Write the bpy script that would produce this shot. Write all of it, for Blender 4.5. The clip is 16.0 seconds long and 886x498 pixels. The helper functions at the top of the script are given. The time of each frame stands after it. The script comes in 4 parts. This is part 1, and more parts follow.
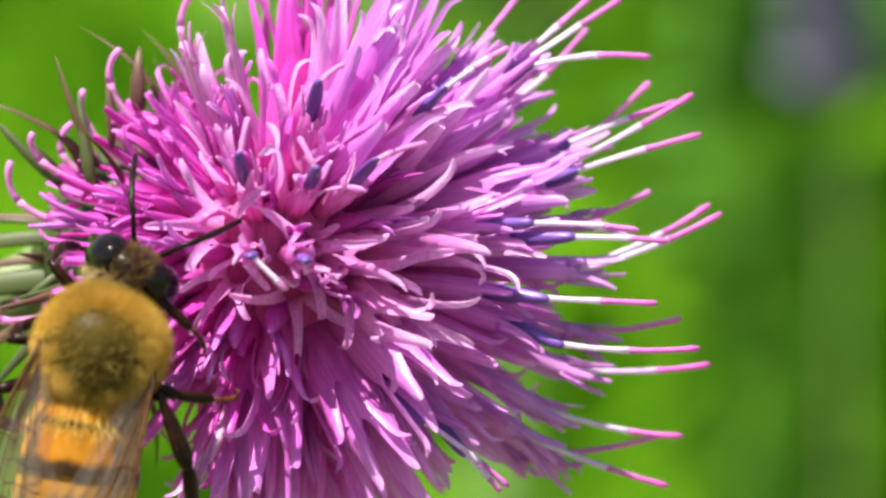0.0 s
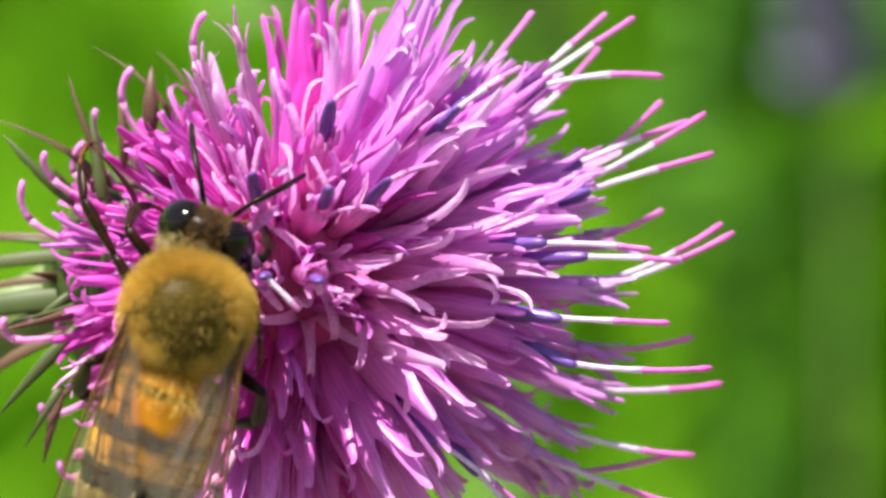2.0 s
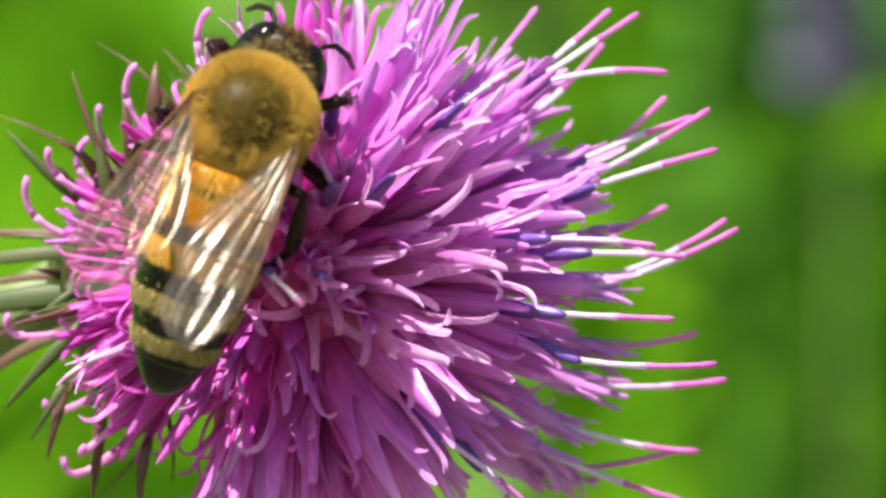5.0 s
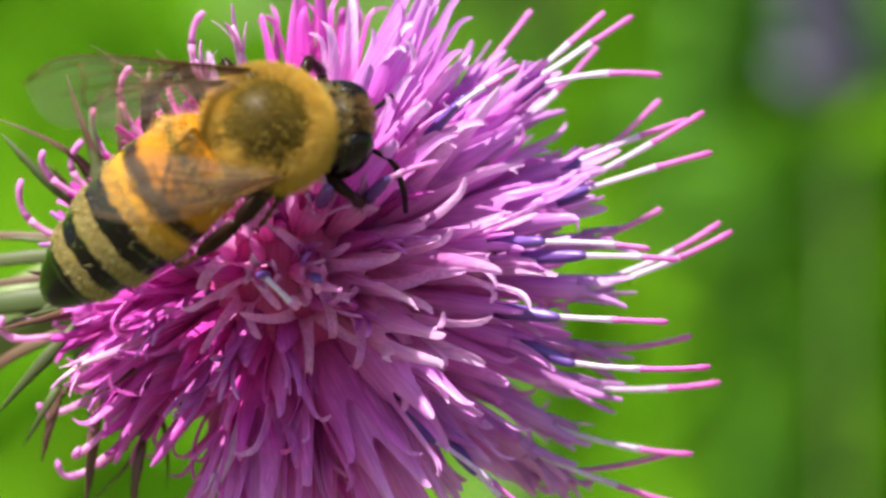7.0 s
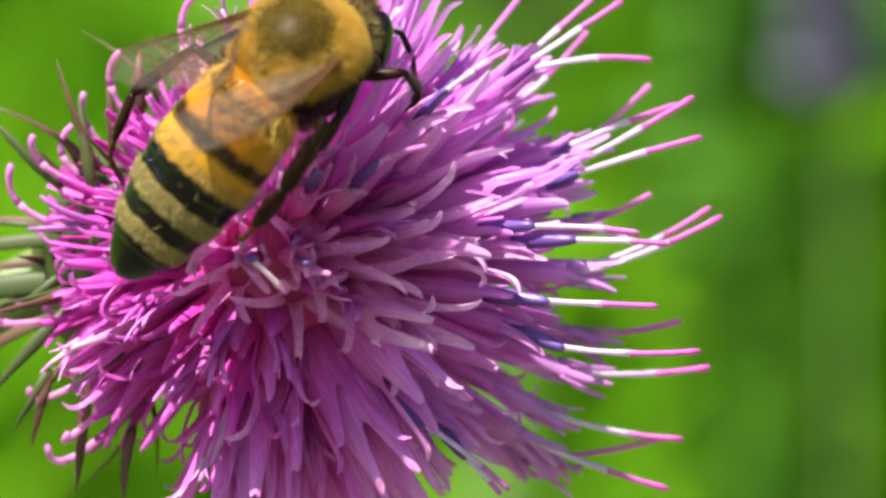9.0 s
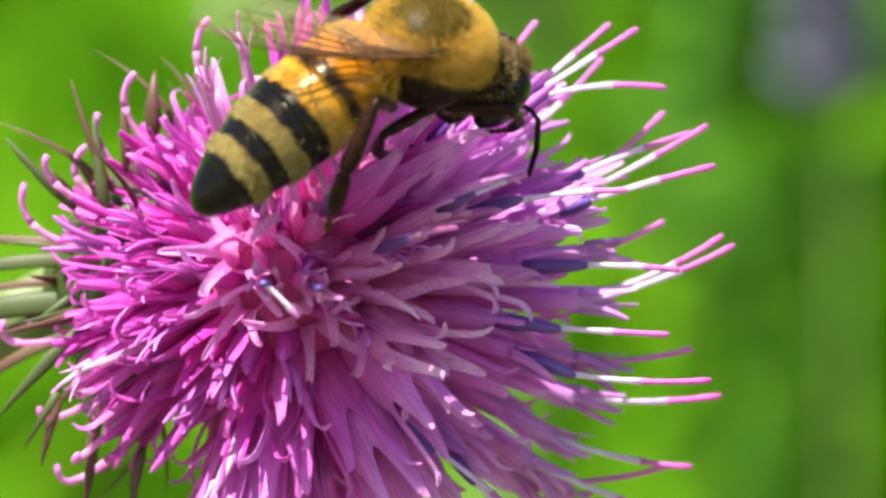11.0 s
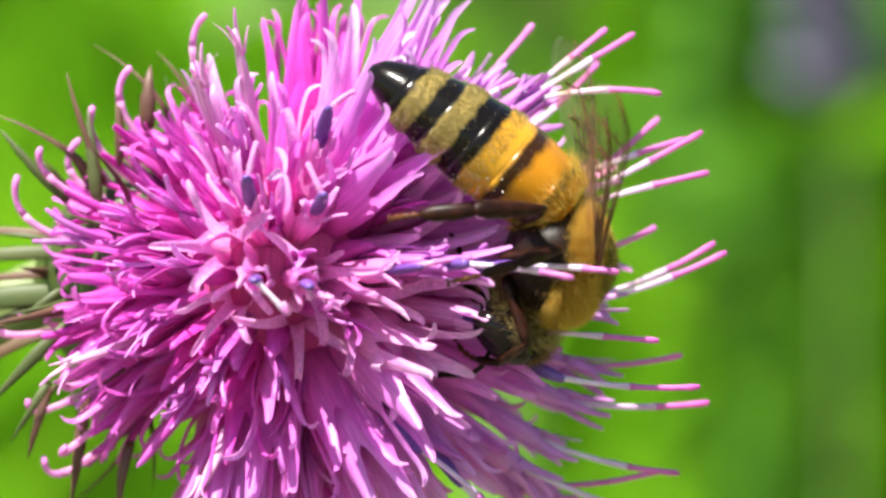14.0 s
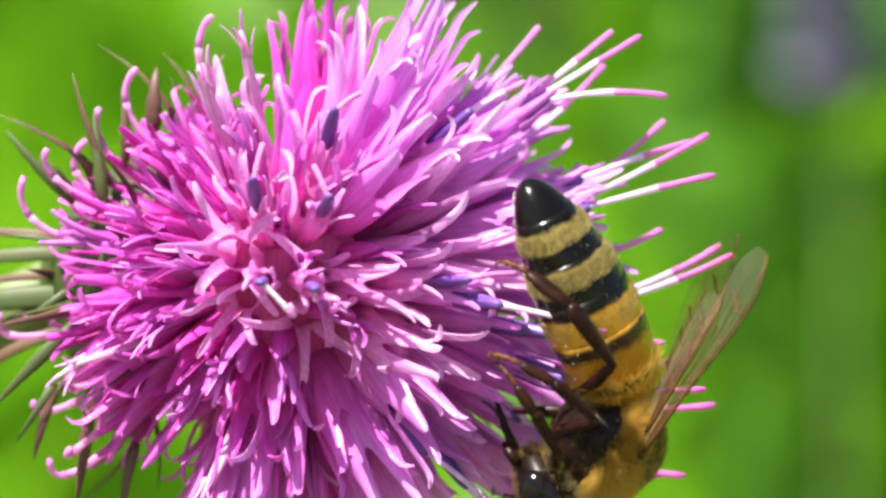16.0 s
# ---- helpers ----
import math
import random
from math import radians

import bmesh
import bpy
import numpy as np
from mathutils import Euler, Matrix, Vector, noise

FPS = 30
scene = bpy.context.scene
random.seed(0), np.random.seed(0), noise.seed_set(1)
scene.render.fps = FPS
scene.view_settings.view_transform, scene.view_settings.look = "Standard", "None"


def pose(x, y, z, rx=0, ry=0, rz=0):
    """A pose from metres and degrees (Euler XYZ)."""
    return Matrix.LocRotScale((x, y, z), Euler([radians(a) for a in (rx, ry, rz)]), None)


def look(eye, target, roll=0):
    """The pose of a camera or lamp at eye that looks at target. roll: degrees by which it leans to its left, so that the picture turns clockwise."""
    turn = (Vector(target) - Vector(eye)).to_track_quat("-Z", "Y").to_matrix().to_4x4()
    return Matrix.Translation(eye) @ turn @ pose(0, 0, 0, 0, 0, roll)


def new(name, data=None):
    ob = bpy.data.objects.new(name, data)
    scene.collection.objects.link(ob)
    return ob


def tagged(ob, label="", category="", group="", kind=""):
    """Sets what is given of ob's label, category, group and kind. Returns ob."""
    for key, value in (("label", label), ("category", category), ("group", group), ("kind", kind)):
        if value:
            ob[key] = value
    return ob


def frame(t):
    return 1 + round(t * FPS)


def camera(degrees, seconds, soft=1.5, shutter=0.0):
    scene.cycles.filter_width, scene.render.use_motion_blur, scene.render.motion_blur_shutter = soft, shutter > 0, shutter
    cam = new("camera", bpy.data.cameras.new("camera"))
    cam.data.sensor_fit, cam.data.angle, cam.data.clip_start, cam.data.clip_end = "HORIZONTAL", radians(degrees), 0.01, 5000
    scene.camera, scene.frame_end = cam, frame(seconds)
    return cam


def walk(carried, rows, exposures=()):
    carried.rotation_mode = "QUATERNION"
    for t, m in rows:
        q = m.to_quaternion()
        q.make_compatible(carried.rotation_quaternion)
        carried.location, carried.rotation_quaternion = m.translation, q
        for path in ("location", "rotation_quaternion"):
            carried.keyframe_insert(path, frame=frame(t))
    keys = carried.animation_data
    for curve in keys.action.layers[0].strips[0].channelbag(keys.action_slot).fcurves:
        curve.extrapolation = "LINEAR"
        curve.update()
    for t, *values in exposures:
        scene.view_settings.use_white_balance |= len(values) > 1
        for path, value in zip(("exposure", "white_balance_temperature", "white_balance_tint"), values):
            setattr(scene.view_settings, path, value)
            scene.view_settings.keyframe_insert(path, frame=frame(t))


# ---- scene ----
MM = 0.001


# ---- camera: a still macro lens before the flower head ----
cam = camera(10.87, 16.0, soft=2.8)
cam.data.dof.use_dof = True
cam.data.dof.focus_distance = 0.1452
cam.data.dof.aperture_fstop = 54.0
EYE = (0, -150 * MM, 0)
walk(cam, [(0.0, look(EYE, (0, 0, 0))), (16.0, look(EYE, (0, 0, 0)))],
     exposures=[(0.0, 1.2), (4.2, 1.21), (9.2, 1.2), (11.3, 1.42), (16.0, 1.5)])

# ---- daylight ----
SUN_ELEVATION, SUN_AZIMUTH = 61.0, 220.0      # degrees above the horizon; clockwise from +y seen from above
world = bpy.data.worlds.new("sky")
scene.world = world
world.use_nodes = True
wn = world.node_tree.nodes
sky = wn.new("ShaderNodeTexSky")
sky.sky_type = "NISHITA"
sky.sun_disc = False
sky.sun_elevation = radians(SUN_ELEVATION)
sky.sun_rotation = radians(SUN_AZIMUTH)
wn["Background"].inputs["Strength"].default_value = 0.068
world.node_tree.links.new(sky.outputs[0], wn["Background"].inputs["Color"])
sun = new("sun", bpy.data.lights.new("sun", "SUN"))
sun.data.energy, sun.data.angle, sun.data.color = 5.4, radians(0.5), (1.0, 0.95, 0.86)
_e, _a = radians(SUN_ELEVATION), radians(SUN_AZIMUTH)
sun.matrix_basis = look((math.sin(_a) * math.cos(_e), math.cos(_a) * math.cos(_e), math.sin(_e)), (0, 0, 0))


# ---- materials ----
def material(name):
    m = bpy.data.materials.new(name)
    m.use_nodes = True
    nt = m.node_tree
    return m, nt, nt.nodes["Principled BSDF"]


def ramp(nt, stops, mode="LINEAR"):
    r = nt.nodes.new("ShaderNodeValToRGB")
    r.color_ramp.interpolation = mode
    el = r.color_ramp.elements
    while len(el) < len(stops):
        el.new(0.5)
    for e, (p, c) in zip(el, stops):
        e.position, e.color = p, (*c, 1)
    return r


def scaled(nt, source, a, b):
    """source from a..b to 0..1"""
    m = nt.nodes.new("ShaderNodeMapRange")
    m.inputs["From Min"].default_value, m.inputs["From Max"].default_value = a, b
    nt.links.new(source, m.inputs["Value"])
    return m.outputs["Result"]


def axis(nt, which):
    tc = nt.nodes.new("ShaderNodeTexCoord")
    s = nt.nodes.new("ShaderNodeSeparateXYZ")
    nt.links.new(tc.outputs["Object"], s.inputs[0])
    return tc, s.outputs[which]


def noise_tex(nt, tc, scale, detail=3.0, distort=0.0):
    n = nt.nodes.new("ShaderNodeTexNoise")
    n.inputs["Scale"].default_value, n.inputs["Detail"].default_value = scale, detail
    n.inputs["Distortion"].default_value = distort
    nt.links.new(tc.outputs["Object"], n.inputs["Vector"])
    return n


def math_node(nt, op, a, b):
    m = nt.nodes.new("ShaderNodeMath")
    m.operation = op
    for i, v in enumerate((a, b)):
        if isinstance(v, (int, float)):
            m.inputs[i].default_value = v
        else:
            nt.links.new(v, m.inputs[i])
    return m.outputs[0]


def mixed(nt, a, b, fac, blend="MIX"):
    m = nt.nodes.new("ShaderNodeMix")
    m.data_type, m.blend_type = "RGBA", blend
    for i, v in ((6, a), (7, b), (0, fac)):
        if isinstance(v, tuple):
            m.inputs[i].default_value = (*v, 1)
        elif isinstance(v, (int, float)):
            m.inputs[i].default_value = v
        else:
            nt.links.new(v, m.inputs[i])
    return m.outputs[2]


def bumped(nt, bsdf, height, strength, distance):
    b = nt.nodes.new("ShaderNodeBump")
    b.inputs["Strength"].default_value, b.inputs["Distance"].default_value = strength, distance
    nt.links.new(height, b.inputs["Height"])
    nt.links.new(b.outputs[0], bsdf.inputs["Normal"])


def glow_through(m, nt, bsdf, colour, amount, pale=0.0):
    """Thin living tissue: some light passes through it."""
    t = nt.nodes.new("ShaderNodeBsdfTranslucent")
    if pale:
        colour = mixed(nt, colour, (0.95, 0.72, 0.93), pale)
    nt.links.new(colour, t.inputs["Color"])
    mix = nt.nodes.new("ShaderNodeMixShader")
    mix.inputs[0].default_value = amount
    nt.links.new(bsdf.outputs[0], mix.inputs[1])
    nt.links.new(t.outputs[0], mix.inputs[2])
    nt.links.new(mix.outputs[0], nt.nodes["Material Output"].inputs["Surface"])


def petal_material(name, stops, lo, hi, rough=0.42, through_it=0.38, vary=0.7, streak=0.26, pale=0.2):
    m, nt, b = material(name)
    tc, z = axis(nt, "Z")
    col = ramp(nt, stops)
    nt.links.new(scaled(nt, z, lo * MM, hi * MM), col.inputs[0])
    info = nt.nodes.new("ShaderNodeObjectInfo")
    tint = ramp(nt, [(0.0, (0.90, 0.66, 0.90)), (0.35, (1.0, 0.95, 1.0)), (0.6, (1.04, 1.14, 1.08)), (1.0, (1.06, 0.70, 0.96))])
    nt.links.new(info.outputs["Random"], tint.inputs[0])
    c = mixed(nt, col.outputs[0], tint.outputs[0], vary, "MULTIPLY")
    grain = nt.nodes.new("ShaderNodeMapping")
    grain.inputs["Scale"].default_value = (1.0, 1.0, 0.05)
    nt.links.new(tc.outputs["Object"], grain.inputs["Vector"])
    n = nt.nodes.new("ShaderNodeTexNoise")
    n.inputs["Scale"].default_value, n.inputs["Detail"].default_value = 9500, 4.0
    nt.links.new(grain.outputs[0], n.inputs["Vector"])
    dark = ramp(nt, [(0.32, (0.60, 0.44, 0.64)), (0.5, (0.92, 0.88, 0.94)), (0.68, (1.25, 1.35, 1.25))])
    nt.links.new(n.outputs[0], dark.inputs[0])
    c = mixed(nt, c, dark.outputs[0], streak * 2, "MULTIPLY")
    big = noise_tex(nt, tc, 420, 2.0)
    blotch = ramp(nt, [(0.35, (0.80, 0.70, 0.84)), (0.65, (1.1, 1.12, 1.1))])
    nt.links.new(big.outputs[0], blotch.inputs[0])
    c = mixed(nt, c, blotch.outputs[0], 0.7, "MULTIPLY")
    nt.links.new(c, b.inputs["Base Color"])
    b.inputs["Roughness"].default_value = rough
    b.inputs["Specular IOR Level"].default_value = 0.4
    bumped(nt, b, n.outputs[0], 0.5, 0.00006)
    glow_through(m, nt, b, c, through_it, pale)
    return m


M_FLORET = petal_material("floret_tissue", [(0.0, (0.66, 0.07, 0.32)), (0.33, (0.80, 0.12, 0.48)), (0.58, (0.78, 0.16, 0.61)),
                                            (0.84, (0.70, 0.19, 0.67)), (1.0, (0.80, 0.36, 0.81))], 1.0, 9.8, 0.36, 0.44, pale=0.05)
M_LEFT = petal_material("young_floret_tissue", [(0.0, (0.62, 0.06, 0.22)), (0.4, (0.74, 0.06, 0.43)), (0.7, (0.70, 0.09, 0.55)),
                                                (0.9, (0.72, 0.17, 0.62)), (1.0, (0.80, 0.34, 0.77))], 1.0, 9.6, 0.36, 0.36, pale=0.03)
M_RIGHT = petal_material("open_floret_tissue", [(0.0, (0.70, 0.10, 0.38)), (0.33, (0.80, 0.16, 0.54)), (0.58, (0.78, 0.23, 0.68)),
                                               (0.84, (0.69, 0.24, 0.71)), (1.0, (0.79, 0.41, 0.82))], 1.0, 9.8, 0.35, 0.46, pale=0.08)
M_PALE = petal_material("silky_floret_tissue", [(0.0, (0.84, 0.11, 0.40)), (0.45, (0.88, 0.28, 0.63)), (0.75, (0.87, 0.40, 0.77)),
                                                (1.0, (0.90, 0.57, 0.87))], 1.0, 9.0, 0.33, 0.5, pale=0.16)
M_BUD = petal_material("closed_floret_tissue", [(0.0, (0.58, 0.05, 0.26)), (0.5, (0.64, 0.08, 0.44)), (0.8, (0.68, 0.15, 0.60)), (1.0, (0.80, 0.36, 0.80))],
                       1.0, 7.0, 0.36, 0.42, pale=0.04)
M_WITHERED = petal_material("withered_floret_tissue", [(0.0, (0.74, 0.18, 0.44)), (0.6, (0.78, 0.34, 0.64)), (0.85, (0.80, 0.50, 0.68)), (1.0, (0.78, 0.36, 0.70))], 1.0, 9.0, 0.3, 0.35, 0.4, 0.4)
M_DEEP = petal_material("floret_base_tissue", [(0.0, (0.74, 0.10, 0.36)), (1.0, (0.78, 0.12, 0.42))], -3, 3, 0.5, 0.3)
M_ANTHER = petal_material("anther_tissue", [(0.0, (0.26, 0.10, 0.34)), (0.6, (0.13, 0.05, 0.27)), (1.0, (0.20, 0.11, 0.40))], 0, 12, 0.34, 0.15, 0.3, 0.4)
M_STYLE = petal_material("style_tissue", [(0.0, (0.78, 0.60, 0.80)), (0.8, (0.84, 0.74, 0.86)), (1.0, (0.84, 0.66, 0.84))], 0, 14, 0.4, 0.35, 0.35, 0.2)
M_STIGMA = petal_material("stigma_tissue", [(0.0, (0.78, 0.34, 0.70)), (0.78, (0.76, 0.24, 0.62)), (1.0, (0.70, 0.11, 0.47))], 0, 15, 0.5, 0.3, 0.35, 0.2)


M_COLLAR_STYLE = petal_material("collar_style_tissue", [(0.0, (0.80, 0.40, 0.66)), (1.0, (0.82, 0.34, 0.68))], 0, 14, 0.4, 0.4, 0.3, 0.2)


def green_material(name, stops, scale, rough=0.5, through_it=0.3):
    m, nt, b = material(name)
    tc = nt.nodes.new("ShaderNodeTexCoord")
    n = noise_tex(nt, tc, scale, 4.0)
    geo = nt.nodes.new("ShaderNodeNewGeometry")
    s = math_node(nt, "ADD", math_node(nt, "MULTIPLY", n.outputs[0], 0.7), math_node(nt, "MULTIPLY", geo.outputs["Random Per Island"], 0.3))
    col = ramp(nt, stops)
    nt.links.new(s, col.inputs[0])
    nt.links.new(col.outputs[0], b.inputs["Base Color"])
    b.inputs["Roughness"].default_value = rough
    glow_through(m, nt, b, col.outputs[0], through_it)
    return m


M_INVOLUCRE = green_material("involucre_green", [(0.3, (0.045, 0.075, 0.015)), (0.7, (0.09, 0.12, 0.03))], 500)
M_BRACT = green_material("bract_purple_brown", [(0.3, (0.10, 0.035, 0.035)), (0.55, (0.16, 0.09, 0.05)), (0.75, (0.18, 0.20, 0.08))], 350)
M_BRACT_PALE = green_material("bract_pale_green", [(0.3, (0.06, 0.085, 0.022)), (0.7, (0.12, 0.14, 0.045))], 400)
M_STEM = green_material("stem_green", [(0.3, (0.10, 0.17, 0.04)), (0.7, (0.20, 0.26, 0.08))], 300)
M_GRASS = green_material("meadow_leaf", [(0.30, (0.09, 0.24, 0.010)), (0.5, (0.19, 0.43, 0.015)), (0.68, (0.29, 0.54, 0.024))], 14, 0.6, 0.4)
M_LEAF_GREY = green_material("grey_leaf", [(0.3, (0.26, 0.36, 0.16)), (0.7, (0.38, 0.46, 0.26))], 40, 0.6, 0.3)
M_LEAF_DARK = green_material("dark_leaf", [(0.3, (0.05, 0.17, 0.006)), (0.7, (0.09, 0.26, 0.008))], 40, 0.85, 0.25)


def turf_material():
    """Green turf farther out; unseen neutral ground added round the thistle against green bounce; distances in metres.
    """
    m, nt, b = material("meadow_turf")
    tc = nt.nodes.new("ShaderNodeTexCoord")
    n, fine = noise_tex(nt, tc, 3.0, 4.0), noise_tex(nt, tc, 60, 4.0)
    far = nt.nodes.new("ShaderNodeVectorMath")
    far.operation = "DISTANCE"
    far.inputs[1].default_value = (0, -1.5, -0.3)
    nt.links.new(tc.outputs["Object"], far.inputs[0])
    edge = math_node(nt, "ADD", far.outputs["Value"], math_node(nt, "MULTIPLY", math_node(nt, "SUBTRACT", n.outputs[0], 0.5), 1.6))
    green = ramp(nt, [(0.35, (0.09, 0.21, 0.010)), (0.6, (0.16, 0.34, 0.015))])
    neutral_ground = ramp(nt, [(0.3, (0.085, 0.085, 0.05)), (0.7, (0.15, 0.14, 0.085))])
    nt.links.new(math_node(nt, "ADD", math_node(nt, "MULTIPLY", n.outputs[0], 0.5), math_node(nt, "MULTIPLY", fine.outputs[0], 0.5)), green.inputs[0])
    nt.links.new(fine.outputs[0], neutral_ground.inputs[0])
    nt.links.new(mixed(nt, neutral_ground.outputs[0], green.outputs[0], scaled(nt, edge, 1.86, 1.98)), b.inputs["Base Color"])
    b.inputs["Roughness"].default_value = 0.9
    bumped(nt, b, fine.outputs[0], 0.6, 0.01)
    return m


M_SOIL = turf_material()
M_STRAW = green_material("dry_straw", [(0.3, (0.15, 0.12, 0.06)), (0.7, (0.26, 0.21, 0.11))], 30, 0.7, 0.2)
M_VIOLET = green_material("far_blossom", [(0.3, (0.11, 0.09, 0.17)), (0.7, (0.18, 0.15, 0.25))], 60, 0.6, 0.3)


def chitin(name, dark, light, rough=0.3, scale=2500, coat=0.0):
    m, nt, b = material(name)
    tc = nt.nodes.new("ShaderNodeTexCoord")
    n = noise_tex(nt, tc, scale, 4.0)
    col = ramp(nt, [(0.35, dark), (0.7, light)])
    nt.links.new(n.outputs[0], col.inputs[0])
    nt.links.new(col.outputs[0], b.inputs["Base Color"])
    b.inputs["Roughness"].default_value = rough
    b.inputs["Specular IOR Level"].default_value = 0.13
    b.inputs["Coat Weight"].default_value = coat
    bumped(nt, b, n.outputs[0], 0.3, 0.00004)
    return m


M_DARK = chitin("dark_chitin", (0.006, 0.0035, 0.0025), (0.018, 0.009, 0.005), 0.36)
M_LEG = chitin("leg_chitin", (0.009, 0.003, 0.002), (0.026, 0.008, 0.004), 0.36)
M_FOOT = chitin("foot_chitin", (0.05, 0.016, 0.006), (0.13, 0.045, 0.014), 0.4)
M_EYE = chitin("compound_eye", (0.004, 0.003, 0.003), (0.010, 0.006, 0.005), 0.1, 6000, 0.0)
M_EYE.node_tree.nodes["Principled BSDF"].inputs["Specular IOR Level"].default_value = 0.22
M_SCUTUM = chitin("thorax_chitin", (0.040, 0.026, 0.0035), (0.085, 0.056, 0.007), 0.42, 700)
M_SCUTUM.node_tree.nodes["Principled BSDF"].inputs["Specular IOR Level"].default_value = 0.08
M_POLLEN = chitin("pollen", (0.62, 0.56, 0.44), (0.80, 0.74, 0.62), 0.6)
M_VEIN = chitin("wing_vein", (0.05, 0.022, 0.008), (0.12, 0.055, 0.02), 0.4)


def hair_material(name, stops):
    m, nt, b = material(name)
    geo = nt.nodes.new("ShaderNodeNewGeometry")
    col = ramp(nt, stops)
    nt.links.new(geo.outputs["Random Per Island"], col.inputs[0])
    nt.links.new(col.outputs[0], b.inputs["Base Color"])
    b.inputs["Roughness"].default_value = 0.55
    b.inputs["Specular IOR Level"].default_value = 0.25
    glow_through(m, nt, b, col.outputs[0], 0.35)
    return m


M_FUR = hair_material("golden_fur", [(0.0, (0.34, 0.18, 0.012)), (0.5, (0.62, 0.38, 0.042)), (1.0, (0.92, 0.71, 0.23))])
M_VELVET = hair_material("olive_velvet", [(0.0, (0.08, 0.054, 0.006)), (0.6, (0.18, 0.125, 0.018)), (1.0, (0.44, 0.33, 0.08))])
M_FUR_PALE = hair_material("tan_fur", [(0.0, (0.30, 0.21, 0.07)), (0.6, (0.45, 0.34, 0.13)), (1.0, (0.66, 0.55, 0.30))])
M_FUR_BAND = hair_material("olive_tan_fur", [(0.0, (0.19, 0.145, 0.045)), (0.6, (0.35, 0.28, 0.10)), (1.0, (0.58, 0.50, 0.25))])
M_FUR_BROWN = hair_material("brown_fur", [(0.0, (0.07, 0.035, 0.012)), (0.6, (0.19, 0.10, 0.035)), (1.0, (0.42, 0.27, 0.10))])


M_FUR_DARK = hair_material("dark_hair", [(0.0, (0.015, 0.009, 0.005)), (0.6, (0.05, 0.025, 0.010)), (1.0, (0.16, 0.09, 0.035))])


def abdomen_material():
    """Amber, black and tan rings along the abdomen; distances from the waist in millimetres."""
    m, nt, b = material("banded_abdomen")
    tc, x = axis(nt, "X")
    n = noise_tex(nt, tc, 1500, 4.0)
    wob = math_node(nt, "MULTIPLY", math_node(nt, "SUBTRACT", n.outputs[0], 0.5), 0.0005)
    d = scaled(nt, math_node(nt, "ADD", x, wob), 0.0, -7.8 * MM)
    amber, gold, tan_, black, brown = (0.42, 0.175, 0.008), (0.48, 0.25, 0.02), (0.22, 0.165, 0.05), (0.004, 0.003, 0.002), (0.030, 0.012, 0.003)
    bands = [(0.0, amber), (0.58, brown), (0.84, amber), (1.86, brown), (2.42, gold), (3.32, black), (4.19, tan_), (4.84, black),
             (5.51, tan_), (6.09, black)]
    stops = [(0.0, amber)]
    for (d0, c0), (d1, c1) in zip(bands, bands[1:]):
        soft = 0.13 if 1.0 < d1 < 3.0 else 0.07
        stops += [((d1 - soft) / 7.8, c0), ((d1 + soft) / 7.8, c1)]
    col = ramp(nt, stops)
    nt.links.new(d, col.inputs[0])
    cloud = noise_tex(nt, tc, 500, 3.0)
    shade = ramp(nt, [(0.3, (0.72, 0.66, 0.6)), (0.7, (1.1, 1.08, 1.0))])
    nt.links.new(cloud.outputs[0], shade.inputs[0])
    nt.links.new(mixed(nt, col.outputs[0], shade.outputs[0], 0.7, "MULTIPLY"), b.inputs["Base Color"])
    b.inputs["Roughness"].default_value = 0.22
    b.inputs["Specular IOR Level"].default_value = 0.2
    fine = noise_tex(nt, tc, 7000, 3.0)
    bumped(nt, b, fine.outputs[0], 0.18, 0.00004)
    return m


M_ABDOMEN = abdomen_material()


def wing_material():
    m, nt, b = material("wing_membrane")
    tc = nt.nodes.new("ShaderNodeTexCoord")
    n = noise_tex(nt, tc, 900, 3.0)
    clear = nt.nodes.new("ShaderNodeBsdfTransparent")
    clear.inputs["Color"].default_value = (0.92, 0.85, 0.72, 1)
    col = ramp(nt, [(0.3, (0.62, 0.50, 0.36)), (0.7, (0.82, 0.72, 0.60))])
    nt.links.new(n.outputs[0], col.inputs[0])
    nt.links.new(col.outputs[0], b.inputs["Base Color"])
    b.inputs["Roughness"].default_value = 0.35
    bumped(nt, b, n.outputs[0], 0.1, 0.0002)
    mix = nt.nodes.new("ShaderNodeMixShader")
    mix.inputs[0].default_value = 0.045
    nt.links.new(clear.outputs[0], mix.inputs[1])
    nt.links.new(b.outputs[0], mix.inputs[2])
    film = nt.nodes.new("ShaderNodeBsdfGlossy")
    film.inputs["Roughness"].default_value = 0.26
    film.inputs["Color"].default_value = (1.0, 0.93, 0.86, 1)
    ripple = nt.nodes.new("ShaderNodeBump")
    ripple.inputs["Strength"].default_value, ripple.inputs["Distance"].default_value = 0.5, 0.00015
    fold = nt.nodes.new("ShaderNodeMapping")
    fold.inputs["Scale"].default_value = (0.12, 1.0, 0.3)
    nt.links.new(tc.outputs["Object"], fold.inputs["Vector"])
    pleat = nt.nodes.new("ShaderNodeTexNoise")
    pleat.inputs["Scale"].default_value, pleat.inputs["Detail"].default_value = 1500, 2.0
    nt.links.new(fold.outputs[0], pleat.inputs["Vector"])
    nt.links.new(pleat.outputs[0], ripple.inputs["Height"])
    nt.links.new(ripple.outputs[0], film.inputs["Normal"])
    sheen = nt.nodes.new("ShaderNodeMixShader")
    sheen.inputs[0].default_value = 0.022
    nt.links.new(mix.outputs[0], sheen.inputs[1])
    nt.links.new(film.outputs[0], sheen.inputs[2])
    nt.links.new(sheen.outputs[0], nt.nodes["Material Output"].inputs["Surface"])
    return m


M_WING = wing_material()


